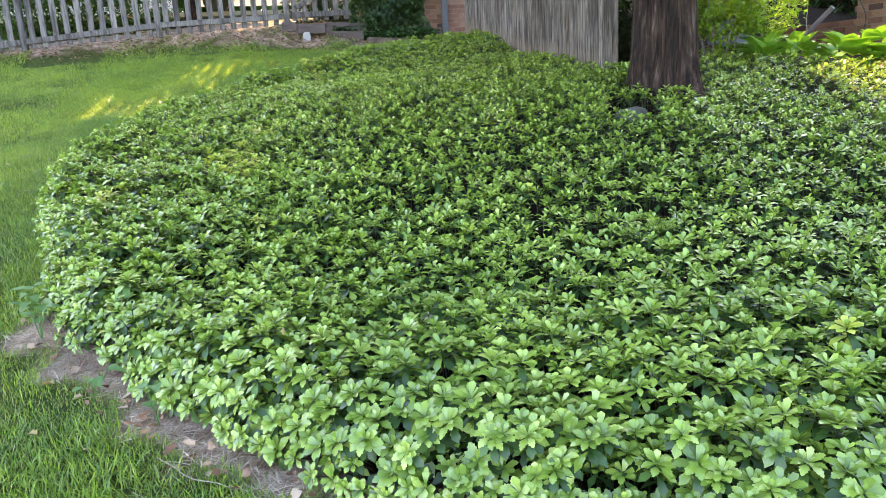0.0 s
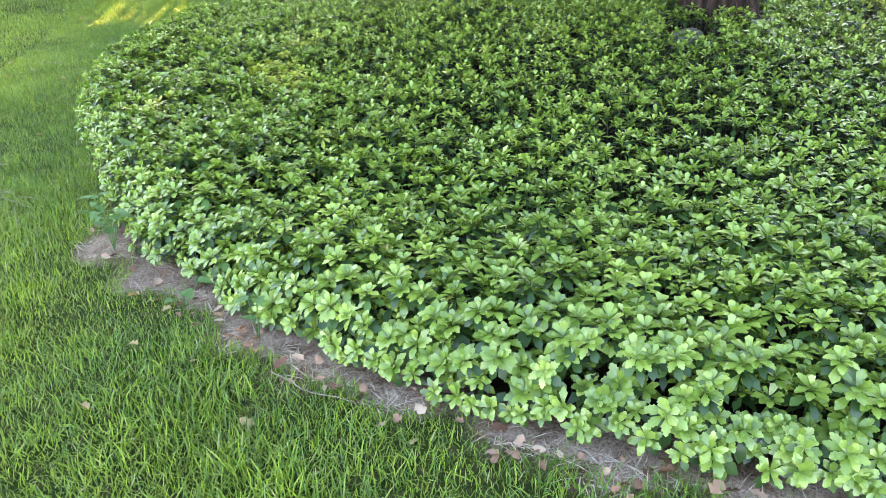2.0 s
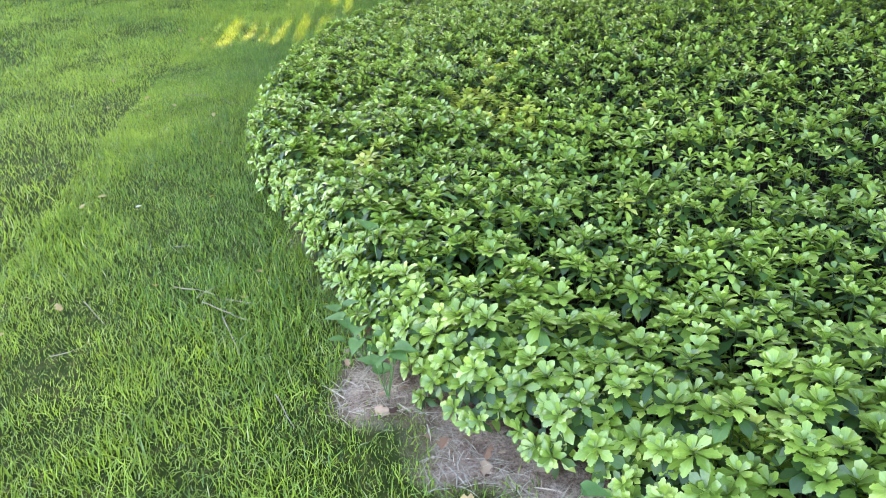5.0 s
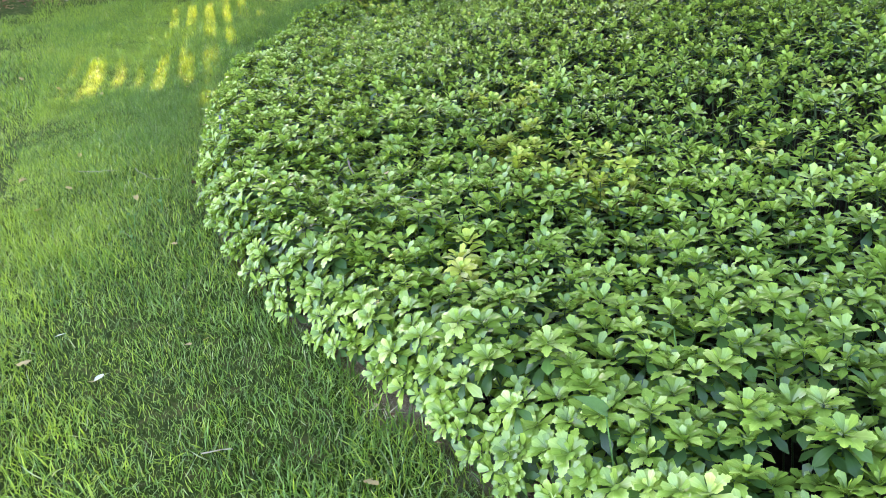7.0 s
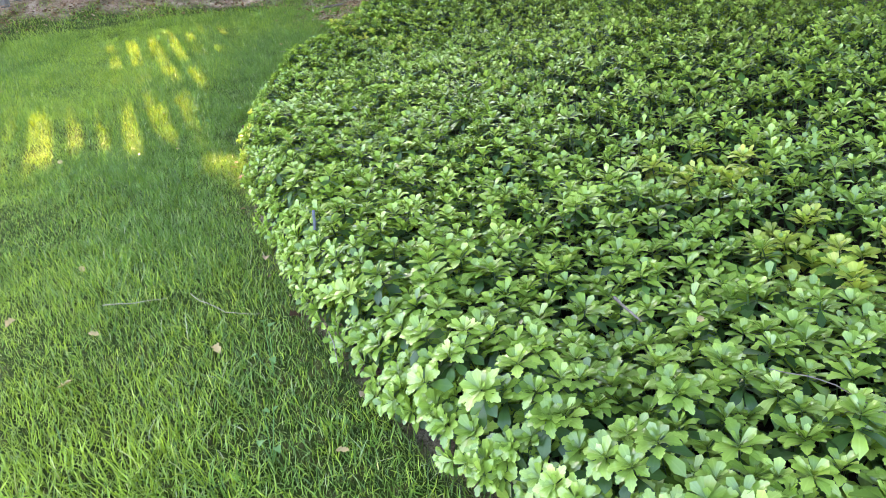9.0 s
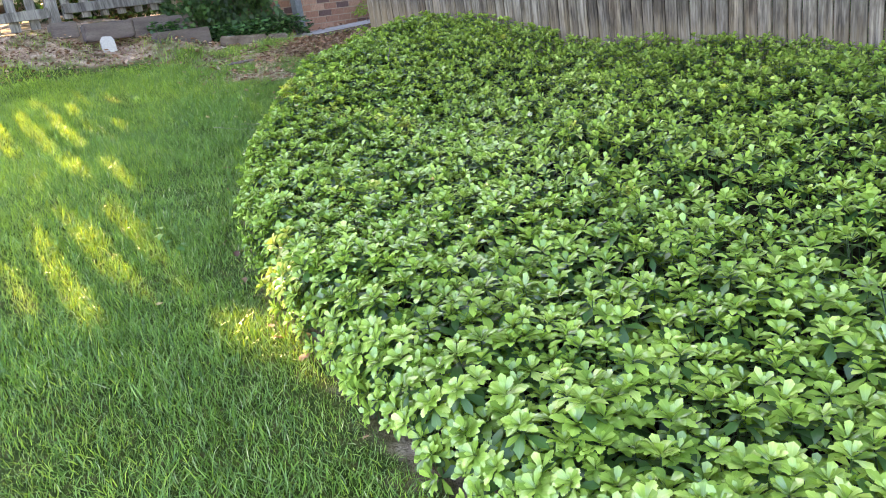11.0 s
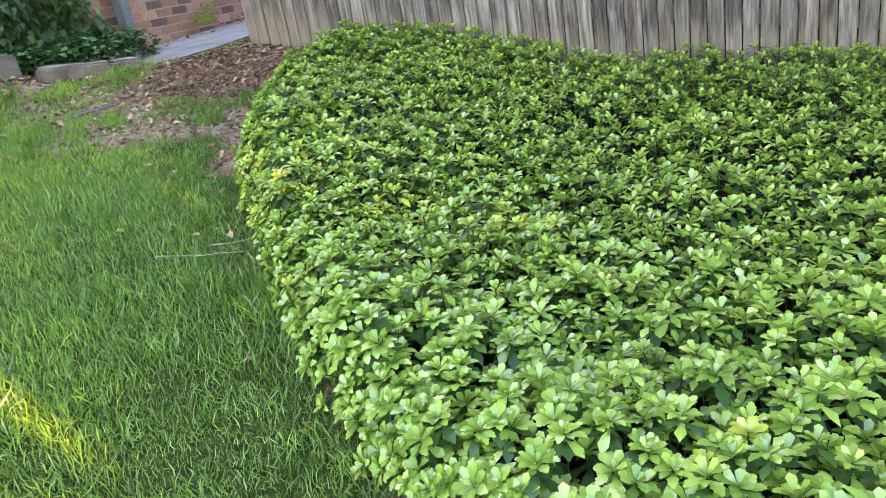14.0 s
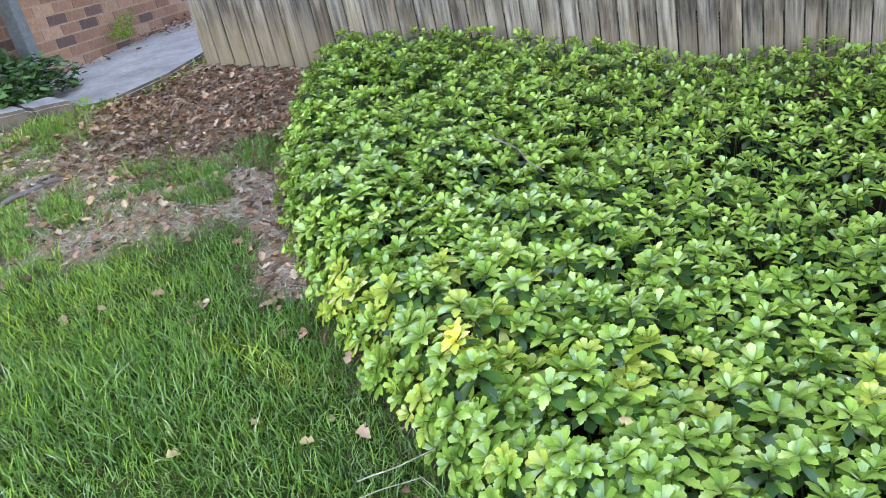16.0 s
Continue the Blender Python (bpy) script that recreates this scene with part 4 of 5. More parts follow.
def build_litter():
    xs, ys = [], []
    x, y = jittered(-4.5, -2.9, 1.9, 4.3, 0.021)
    d = inside(x, y)
    m = 1.0 - np.hypot((x + 3.82) / 0.68, (y - 3.3) / 1.0)
    keep = (RNG.random(len(x)) < np.clip(m * 2.2, 0, 0.95)) & (d < 0.03) & (x > -4.52 - 0.12 * (y - 3.2))
    xs.append(x[keep]), ys.append(y[keep])
    x, y = jittered(-5.58, -4.25, -3.4, 3.0, 0.027)
    keep = RNG.random(len(x)) < np.clip((-x - np.interp(y, [-3, 0, 1.2, 2.9], [4.95, 4.85, 4.55, 4.25])) * 1.4, 0, 0.75)
    xs.append(x[keep]), ys.append(y[keep])
    x, y = jittered(-3.4, 6.6, -0.8, 3.2, 0.04)
    d = inside(x, y)
    keep = (d < 0.03) & (d > -np.interp(x, [-3, 0, 3, 4.2, 5.5], [0.16, 0.06, 0.05, 0.10, 0.15])) & (RNG.random(len(x)) < np.interp(x, [-3, -2.4, -1.5, 4, 5], [0.6, 0.2, 0.06, 0.12, 0.5]))
    xs.append(x[keep]), ys.append(y[keep])
    # along the edge of the path
    x, y = jittered(-4.8, -4.1, 3.2, 4.9, 0.03)
    keep = (x > -4.5 - 0.13 * (y - 3.2)) & ((y < 3.95) | (x < -4.33)) & (RNG.random(len(x)) < 0.85)
    xs.append(x[keep]), ys.append(y[keep])
    # thinly over the worn turf
    x, y = jittered(-4.5, -2.7, 1.5, 3.2, 0.03)
    keep = (inside(x, y) < 0.02) & (RNG.random(len(x)) < 0.10 + 0.7 * bare(x, y))
    xs.append(x[keep]), ys.append(y[keep])
    x, y = np.concatenate(xs), np.concatenate(ys)
    n = len(x)
    tagged(cloud("leaf_litter", DRY, x, y, on_land(x, y) + RNG.uniform(0, 0.025, n), RNG.uniform(0.016, 0.046, n), RNG.uniform(-0.3, 0.5, n), [M_LITTER]),
           "dry brown fallen leaves on bare soil by the fence and bed", "leaf litter", kind="stuff")
    # leaves blown onto the paving
    k = 230
    y = np.where(RNG.random(k) < 0.8, RNG.uniform(5.2, 6.3, k), RNG.uniform(4.0, 6.0, k))
    x = -5.53 - 0.075 * (y - 3.95) + np.where(y > 5.2, 0.45, 0.3) * RNG.random(k) ** 2
    tagged(cloud("paving_litter", DRY, x, y, path_top(x, y) + 0.008 + 0.04 * (y > 5.2) * RNG.random(k), RNG.uniform(0.02, 0.05, k), RNG.uniform(-0.2, 0.4, k), [M_LITTER]),
           "dry brown leaves blown against the brick wall on the path", "leaf litter", kind="stuff")
    # straw and dead grass on the bare soil
    x, y = jittered(-4.4, 6.4, -0.8, 3.4, 0.010)
    keep = (inside(x, y) < 0.0) & (RNG.random(len(x)) < np.interp(x, [-3, -2, 4], [0.6, 0.3, 0.75]) * (bare(x, y) > 0.4))
    x, y = x[keep], y[keep]
    n = len(x)
    strip = (np.array([(0, -0.018, 0), (0, 0.018, 0), (0.5, -0.016, 0.06), (0.5, 0.016, 0.06), (1, 0, 0)]), np.array([(0, 2, 1), (1, 2, 3), (2, 4, 3)]), np.zeros(3, int))
    tagged(cloud("straw", [strip], x, y, on_land(x, y, 0.004), RNG.uniform(0.025, 0.085, n), RNG.uniform(-0.08, 0.25, n), [M_STRAW]),
           "pale dead grass strewn on the bare soil", "straw", kind="stuff")
    # single leaves lying in the turf
    lone = [(5.232, 0.04), (5.38, 0.42), (5.54, 0.11), (4.97, 0.14), (5.1, 0.29), (2.79, -0.62), (2.85, -0.93), (1.24, -1.04), (1.54, -0.76), (0.76, -0.99), (1.0, -1.21), (2.13, -0.67),
            (-0.58, -0.34), (-1.41, -0.2), (-2.72, 1.09), (-2.59, 1.23), (-2.43, 1.22), (3.52, -0.73), (3.65, -0.43), (3.55, -1.03), (2.79, -0.69), (3.49, -0.41), (4.64, 0.1)]
    rng = random.Random(6)
    for x, y in ((2.61, -0.99), (1.1, -1.63), (1.24, -1.9), (0.73, -2.54), (2.88, -0.92)):
        v, f, mi = OVAL[rng.randrange(3)]
        o = soup("petal", v, f, [M_PETAL], mi, None, True)
        o.matrix_world = pose(x, y, float(land(x, y)) + 0.05, 10, -10, rng.uniform(0, 360)) @ Matrix.Diagonal((0.032, 0.032, 0.032, 1))
        tagged(o, "small white fallen petal lying in the grass", "petal", "fallen petals")
    for x, y in lone + [(rng.uniform(-3.5, 5.5), rng.uniform(-2.6, -0.8)) for _ in range(22)]:
        v, f, mi = DRY[rng.randrange(4)]
        o = soup("fallen_leaf", v, f, [M_TAN], mi, None, True)
        s = rng.uniform(0.028, 0.045)
        o.matrix_world = pose(x, y, float(land(x, y)) + 0.03, rng.uniform(-20, 20), rng.uniform(-20, 20), rng.uniform(0, 360)) @ Matrix.Diagonal((s, s, s, 1))
        tagged(o, "small dry tan leaf lying in the grass", "leaf", "fallen leaves")


build_litter()


def tube(bm, pts, r0, r1, seg=6):
    rows = []
    for i, p in enumerate(pts):
        a, b = Vector(pts[max(i - 1, 0)]), Vector(pts[min(i + 1, len(pts) - 1)])
        q = (b - a).to_track_quat("Z", "Y")
        r = r0 + (r1 - r0) * i / (len(pts) - 1)
        rows.append([bm.verts.new(Vector(p) + q @ Vector((r * math.cos(6.2832 * j / seg), r * math.sin(6.2832 * j / seg), 0))) for j in range(seg)])
    for u, v in zip(rows, rows[1:]):
        for j in range(seg):
            bm.faces.new((u[j], u[(j + 1) % seg], v[(j + 1) % seg], v[j]))
    bm.faces.new(rows[0][::-1])
    bm.faces.new(rows[-1])


def bent(pts, n=8, wild=0.006):
    """A polyline through the given corners, with small kinks."""
    out, pts = [], [Vector(p) for p in pts]
    for a, b in zip(pts, pts[1:]):
        out += [a.lerp(b, i / n) for i in range(n)]
    out.append(pts[-1])
    return [p + Vector(noise.noise_vector(p * 14)) * wild for p in out]


def build_twigs():
    pale = [(((3.69, -0.56), (3.77, -0.48), (3.85, -0.40)), 0.05), (((3.78, -0.49), (4.01, -0.42)), 0.04), (((3.58, -0.94), (3.73, -0.84)), 0.04), (((3.86, -0.96), (3.84, -0.87)), 0.04),
            (((3.27, -0.71), (3.29, -0.64)), 0.04), (((3.55, -0.67), (3.59, -0.59), (3.65, -0.52)), 0.04), (((3.66, -0.58), (3.61, -0.53)), 0.05), (((3.68, -0.49), (3.73, -0.4)), 0.04), (((4.2, -0.32), (4.33, -0.27)), 0.03),
            (((1.25, -0.74), (1.32, -0.73), (1.44, -0.69), (1.52, -0.61)), 0.06), (((1.16, -0.98), (1.24, -0.81)), 0.06), (((-2.42, 0.98), (-2.29, 1.06), (-2.16, 1.16)), 0.05),
            (((-2.27, 1.09), (-2.2, 1.15), (-2.1, 1.26)), 0.08), (((1.74, -0.5), (1.82, -0.52), (1.9, -0.55)), 0.06), (((5.2, 0.5), (5.32, 0.6), (5.42, 0.74)), 0.03)]
    for pts, up in pale:
        bm = bmesh.new()
        tube(bm, bent([(x, y, float(land(x, y)) + up) for x, y in pts]), 0.002, 0.001, 5)
        tagged(part("twig", bm, M_STEM, smooth=True), "thin pale dry stem lying in the grass", "twig", "dry stems")
    for pts, r, label in ((((2.34, -0.04, 0.285), (2.38, -0.05, 0.28), (2.43, -0.05, 0.26)), 0.004, "short pale twig resting on the ground cover leaves"),
                          (((-2.2, 2.38, 1.07), (-2.1, 2.28, 1.05), (-2.0, 2.17, 1.0)), 0.0035, "thin grey twig resting on the ground cover leaves"),
                          (((2.9, 0.06, 0.19), (2.8, 0.05, 0.215), (2.69, 0.01, 0.225)), 0.0016, "thin brown twig resting on the ground cover leaves")):
        bm = bmesh.new()
        tube(bm, bent(pts), r, r * 0.6, 5)
        tagged(part("twig", bm, M_TWIG, smooth=True), label, "twig")
    bm = bmesh.new()
    tube(bm, [(1.40, -0.38, 0.15), (1.37, -0.36, 0.28), (1.355, -0.34, 0.40)], 0.006, 0.005, 6)
    tagged(part("stake", bm, M_METAL, smooth=True), "thin dark garden stake at the rim of the bed", "stake")
    bm = bmesh.new()
    z = lambda x, y: float(land(x, y))
    tube(bm, bent([(-4.14, 2.05, z(-4.14, 2.05) + 0.0), (-4.09, 2.18, z(-4.09, 2.18) + 0.03), (-4.03, 2.34, z(-4.03, 2.34) + 0.025), (-4.0, 2.46, z(-4.0, 2.46) - 0.01)], 6, 0.01), 0.013, 0.008, 8)
    tagged(part("tree_root", bm, M_TIMBER, smooth=True), "grey surface root showing in worn turf", "root")


build_twigs()


def build_weeds():
    rng = random.Random(12)
    for x, y, r in ((-4.25, 3.6, 0.08), (-4.28, 3.8, 0.10), (-4.33, 3.98, 0.08), (-4.26, 3.42, 0.06), (-4.42, 3.08, 0.05)):
        w = thing("weed", "low yellow-green weed growing along the edge of the path", "weed", (x, y, float(land(x, y))), group="path weeds")
        for i in range(22):
            v, f, mi = OVAL[i % 3]
            a, q = rng.uniform(0, 360), r * math.sqrt(rng.random())
            k = rng.uniform(0.02, 0.036)
            o = soup("leaf", v, f, [M_SHRUB], mi, w, True)
            o.matrix_basis = pose(q * math.cos(radians(a)), q * math.sin(radians(a)), rng.uniform(0.0, 0.07), 0, rng.uniform(-50, -5), a) @ Matrix.Diagonal((k, k, k, 1))
    for x, y, z, s in ((3.65, 0.26, 0.07, 0.055), (3.8, -0.02, 0.05, 0.065), (3.84, 0.34, 0.03, 0.05)):
        v, f, mi = HEART[0]
        w = thing("weed", "blue-green heart-shaped leaf of a weed rising through the ground cover", "weed", (x, y, z), group="weeds")
        o = soup("leaf", v, f, [M_WEED], mi, w, True)
        o.matrix_basis = pose(0, 0, 0, 10, -35, rng.uniform(150, 260)) @ Matrix.Diagonal((s, s, s, 1))
        bm = bmesh.new()
        tube(bm, [(0, 0, 0), (0.01, 0.01, -0.16)], 0.0016, 0.0016, 4)
        part("stalk", bm, M_WEED, w)
    for x, y, n, s in ((4.1, -0.08, 7, 0.05), (4.24, -0.04, 6, 0.05), (3.95, -0.14, 4, 0.04), (4.72, 0.24, 4, 0.045), (1.75, -0.67, 4, 0.018), (2.06, -0.79, 4, 0.016), (4.98, 0.47, 3, 0.05), (-0.95, -0.1, 6, 0.03)):
        w = thing("weed", "small blue-green broad-leaved weed at the edge of the bed", "weed", (x, y, float(land(x, y))), group="weeds")
        for i in range(n):
            v, f, mi = HEART[i % 2]
            a, h, r = rng.uniform(0, 360), rng.uniform(0.05, 0.15), rng.uniform(0.0, 0.06)
            o = soup("leaf", v, f, [M_WEED], mi, w, True)
            k = s * rng.uniform(0.8, 1.3)
            o.matrix_basis = pose(r * math.cos(radians(a)), r * math.sin(radians(a)), h, 0, rng.uniform(-25, 10), a) @ Matrix.Diagonal((k, k, k, 1))
            bm = bmesh.new()
            tube(bm, [(0, 0, 0), (r * math.cos(radians(a)), r * math.sin(radians(a)), h)], 0.0016, 0.0012, 4)
            part("stalk", bm, M_WEED, w)
    for x, y, z in ((-0.277, 0.81, 0.59), (0.296, 0.584, 0.50), (4.5, 0.26, -0.10), (5.01, 0.856, -0.10), (-1.75, 1.18, 0.87), (2.5, 0.05, 0.26)):
        v, f, mi = DRY[rng.randrange(4)]
        o = soup("fallen_leaf", v, f, [M_TAN], mi, None, True)
        o.matrix_world = pose(x, y, z, rng.uniform(-40, 40), rng.uniform(-60, 10), rng.uniform(0, 360)) @ Matrix.Diagonal((0.026, 0.026, 0.026, 1))
        tagged(o, "pinkish tan dead leaf caught among the ground cover", "leaf", "dead leaves in the bed")


build_weeds()


def rock(name, size, at, label, category, seed, material, turn=0):
    bm = bmesh.new()
    bmesh.ops.create_icosphere(bm, subdivisions=3, radius=1.0)
    for v in bm.verts:
        k = 1 + 0.22 * noise.noise(v.co * 1.3 + Vector((seed, 0, 0))) + 0.07 * noise.noise(v.co * 4 + Vector((0, seed, 0)))
        v.co = Vector((v.co.x * size[0], v.co.y * size[1], v.co.z * size[2])) * k
    o = part(name, bm, material, smooth=True)
    o.matrix_world = pose(*at, 0, 0, turn)
    return tagged(o, label, category)


rock("stone", (0.08, 0.13, 0.06), (2.62, 3.24, float(land(2.62, 3.24)) + 0.11), "flat grey-green stone at the foot of the tree", "stone", 3, M_ROCK, 10)
for sx, sy, sz, px, py, pz, sd in ((0.13, 0.17, 0.09, 0.38, -3.05, 0.06, 1), (0.11, 0.14, 0.08, 0.22, -3.28, 0.07, 5), (0.10, 0.14, 0.07, 0.34, -3.12, 0.20, 8)):
    rock("rock", (sx, sy, sz), (px, py, float(land(px, py)) + pz), "dark grey rock in a small pile on the lawn", "rock", sd, M_ROCK)


# ------------------------------------------------------------------ trees added beyond the yard only to keep the low sun off it
def crown(name, blobs, count, size, material, parent, gap=None):
    x, y, z = [], [], []
    total = sum(b[3] * b[4] * b[5] for b in blobs)
    for bx, by, bz, rx, ry, rz in blobs:
        n = int(count * rx * ry * rz / total)
        u = RNG.normal(size=(n, 3))
        u /= np.linalg.norm(u, axis=1)[:, None]
        r = RNG.uniform(0.55, 1.05, n) ** 0.6
        r *= 1 + 0.18 * np.sin(u[:, 0] * 5 + bx) * np.sin(u[:, 1] * 6 + u[:, 2] * 4)
        x.append(bx + rx * r * u[:, 0]), y.append(by + ry * r * u[:, 1]), z.append(bz + rz * r * u[:, 2])
    x, y, z = np.concatenate(x), np.concatenate(y), np.concatenate(z)
    if gap is not None:
        keep = gap(x, y, z)
        x, y, z = x[keep], y[keep], z[keep]
    n = len(x)
    o = cloud(name, OVAL_FAR, x, y, z, RNG.uniform(0.7, 1.3, n) * size, RNG.uniform(-0.9, 0.5, n), [material], None, parent)
    return o


def lit_gap(x, y, z):
    """Openings cut in the added crowns, so that evening sun patches reach the pickets."""
    k = (-5.6 - x) / SUN_WAY.x
    yy, zz = y + SUN_WAY.y * k, z + SUN_WAY.z * k
    wob = 0.10 * np.sin(yy * 9 + zz * 5) + 0.08 * np.sin(zz * 13 - yy * 7)
    low = (zz > 2.0) & (zz < 2.6 + wob) & (yy > 0.0) & (yy < 1.1)
    middle = (zz > 2.5) & (zz < 2.95) & (yy > 0.40) & (yy < 0.78)
    high = (zz > 3.02) & (zz < 3.6 + wob) & (yy > -0.6) & (yy < 0.72)
    top = (zz > 3.6) & (zz < 4.2) & (yy > 0.40) & (yy < 0.85)
    open_ = low | middle | high | top
    return ~open_ | (RNG.random(len(x)) < 0.05)


def build_sun_blocking_trees():
    for i, (x, y, h) in enumerate(((-9.8, -4.6, 5.5), (-10.4, -0.6, 10.0), (-9.6, 3.6, 10.0))):
        g = float(land(x, y))
        t = thing("tree", "leafy broad tree added beyond the picket fence to block the sun", "tree", (x, y, 0), group="trees beyond the fence")
        bm = bmesh.new()
        tube(bm, [(0, 0, g - 0.1), (0.05, 0.02, g + 1.2), (0.0, 0.1, g + 2.6), (0.1, 0.0, g + 4.5)], 0.2, 0.07, 10)
        for a, up in ((0.4, 1.9), (2.2, 2.2), (3.9, 2.0), (5.2, 2.6)):
            tube(bm, [(0, 0.05, g + up), (0.7 * math.cos(a), 0.7 * math.sin(a), g + up + 0.9), (1.5 * math.cos(a), 1.5 * math.sin(a), g + up + 1.6)], 0.06, 0.02, 6)
        part("trunk", bm, M_BARK, t, smooth=True)
        rng = random.Random(i)
        blobs = [(rng.uniform(-0.8, 0.8), rng.uniform(-1.9, 1.9), g + rng.uniform(1.8, h - 2.2), rng.uniform(0.9, 1.4), rng.uniform(1.0, 1.5), rng.uniform(0.9, 1.4)) for _ in range(20)]
        # the second blob plugs a leak of sun between the added crowns
        blobs += [(0, 0, g + 4.4, 1.0, 2.4, 3.0), (0, -1.1, 5.2, 0.9, 1.1, 1.0)]
        crown("crown", blobs, 17000, 0.28, M_TREE, t, lambda cx, cy, cz: lit_gap(cx + x, cy + y, cz))


build_sun_blocking_trees()


def build_overhead():
    """Limbs and the unseen high crown of the bed's tree, placed to shade its back."""
    tree = bpy.data.objects["tree"]
    for a, z, n in ((0.5, 3.6, 2.4), (2.3, 4.2, 2.2), (3.9, 3.9, 2.3), (5.3, 4.6, 2.0), (1.4, 5.2, 1.6), (4.6, 5.5, 1.5)):
        bm = bmesh.new()
        c, s = math.cos(a), math.sin(a)
        tube(bm, bent([(0, 0, z), (0.4 * n * c, 0.4 * n * s, z + 0.6), (n * c, n * s, z + 1.7)], 5, 0.06), 0.09, 0.02, 8)
        part("limb", bm, M_BARK, tree, smooth=True)
    rng = random.Random(41)
    blobs = []
    for _ in range(85):
        a, r = rng.uniform(0, 6.28), 3.4 * math.sqrt(rng.random())
        blobs.append((r * math.cos(a) - 1.0, r * math.sin(a) - 0.7, rng.uniform(3.4, 7.6), rng.uniform(0.6, 1.0), rng.uniform(0.6, 1.0), rng.uniform(0.4, 0.7)))
    # low blobs added only to darken the ground round the trunk
    for _ in range(10):
        a, r = rng.uniform(0, 6.28), 2.3 * math.sqrt(rng.random())
        blobs.append((r * math.cos(a) + 0.3, r * math.sin(a), rng.uniform(2.5, 3.7), rng.uniform(0.5, 0.8), rng.uniform(0.5, 0.8), rng.uniform(0.3, 0.5)))
    crown("crown", blobs, 34000, 0.30, M_TREE, tree)["kind"] = "stuff"


build_overhead()


def build_hedge():
    w = thing("wall_weed", "yellow-green weed growing at the foot of the brick wall", "weed", (-5.6, 5.02, 1.41))
    crown("leaves", [(0, 0, 0.07, 0.07, 0.08, 0.08), (0.02, 0.07, 0.14, 0.05, 0.05, 0.06), (0, -0.04, 0.03, 0.09, 0.10, 0.04)], 380, 0.028, M_SHRUB, w)["kind"] = "stuff"
    h = thing("hedge", "dark clipped hedge behind the picket fence", "hedge", (0, 0, 0))
    n = 9000
    y = RNG.uniform(-3.6, -0.75, n)
    x = -7.6 + RNG.uniform(-0.45, 0.45, n)
    z = land(-7.6, y) + RNG.uniform(0.0, 1.2, n)
    cloud("hedge_leaves", OVAL_FAR, x, y, z, RNG.uniform(0.05, 0.1, n), RNG.uniform(-0.8, 0.6, n), [M_TREE], None, h)["kind"] = "stuff"


build_hedge()


# ------------------------------------------------------------------ beyond the board fence: shrub, hostas, bin and patio
def build_shrubs():
    s = thing("shrub", "airy yellow-green shrub behind the tree trunk", "shrub", (0.42, 5.35, 0.36))
    s.scale = (0.87, 0.87, 0.87)
    for a in range(7):
        c, k = math.cos(a * 0.9), math.sin(a * 0.9)
        bm = bmesh.new()
        tube(bm, [(0.04 * c, 0.04 * k, 0), (0.2 * c, 0.2 * k, 0.6), (0.45 * c, 0.45 * k, 1.1)], 0.014, 0.005, 5)
        part("stem", bm, M_TWIG, s)
    crown("leaves", [(0, 0, 0.84, 0.5, 0.55, 0.26), (0.25, 0.42, 0.86, 0.4, 0.4, 0.24), (-0.2, -0.1, 1.15, 0.5, 0.6, 0.4), (-0.34, -0.42, 0.45, 0.26, 0.26, 0.45), (0.1, 0.1, 0.36, 0.4, 0.4, 0.2)], 9500, 0.055, M_SHRUB, s)["kind"] = "stuff"
    q = thing("shrub", "leafy green shrub behind the picket gate", "shrub", (-6.5, 2.1, float(land(-6.5, 2.1))))
    crown("leaves", [(0, -0.45, 0.45, 0.3, 0.4, 0.55), (0.05, 0.1, 0.5, 0.35, 0.5, 0.6), (0, 0.6, 0.5, 0.35, 0.5, 0.6)], 4200, 0.07, M_LEAF_SHADED, q)["kind"] = "stuff"
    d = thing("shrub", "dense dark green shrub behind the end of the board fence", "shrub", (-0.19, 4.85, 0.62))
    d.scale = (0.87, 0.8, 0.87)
    crown("leaves", [(0, 0, 0.8, 0.9, 0.6, 0.9), (-0.8, 0.3, 1.1, 0.9, 0.6, 1.1), (0.35, -0.15, 0.7, 0.5, 0.45, 0.8), (0.3, 0.0, 1.4, 0.6, 0.5, 0.6)], 13000, 0.08, M_LEAF_SHADED, d)["kind"] = "stuff"
    for i, (x, y, n, r) in enumerate(((0.88, 5.55, 34, 0.28), (0.6, 5.8, 30, 0.28), (1.1, 5.75, 30, 0.28), (1.45, 5.95, 44, 0.36), (1.8, 6.15, 44, 0.38), (2.25, 6.15, 44, 0.38), (1.9, 6.55, 36, 0.36), (1.35, 6.35, 36, 0.36), (2.7, 6.4, 40, 0.38))):
        h = thing("hosta", "broad-leaved bright green hosta clump at the back of the bed", "hosta", (x, y, float(land(x, y)) + 0.02), group="hostas")
        rng = random.Random(30 + i)
        for j in range(n):
            v, f, mi = BROAD[j % 2]
            o = soup("leaf", v, f, [M_HOSTA], mi, h, True)
            a, q = rng.uniform(0, 360), (j + 0.5) / n
            k, d = rng.uniform(0.13, 0.20), r * 0.6 * math.sqrt(q)
            o.matrix_basis = pose(d * math.cos(radians(a)), d * math.sin(radians(a)), 0.22 - 0.16 * q + rng.uniform(-0.03, 0.03), rng.uniform(-15, 15), -58 + 44 * q, a) @ Matrix.Diagonal((k, k, k, 1))


build_shrubs()


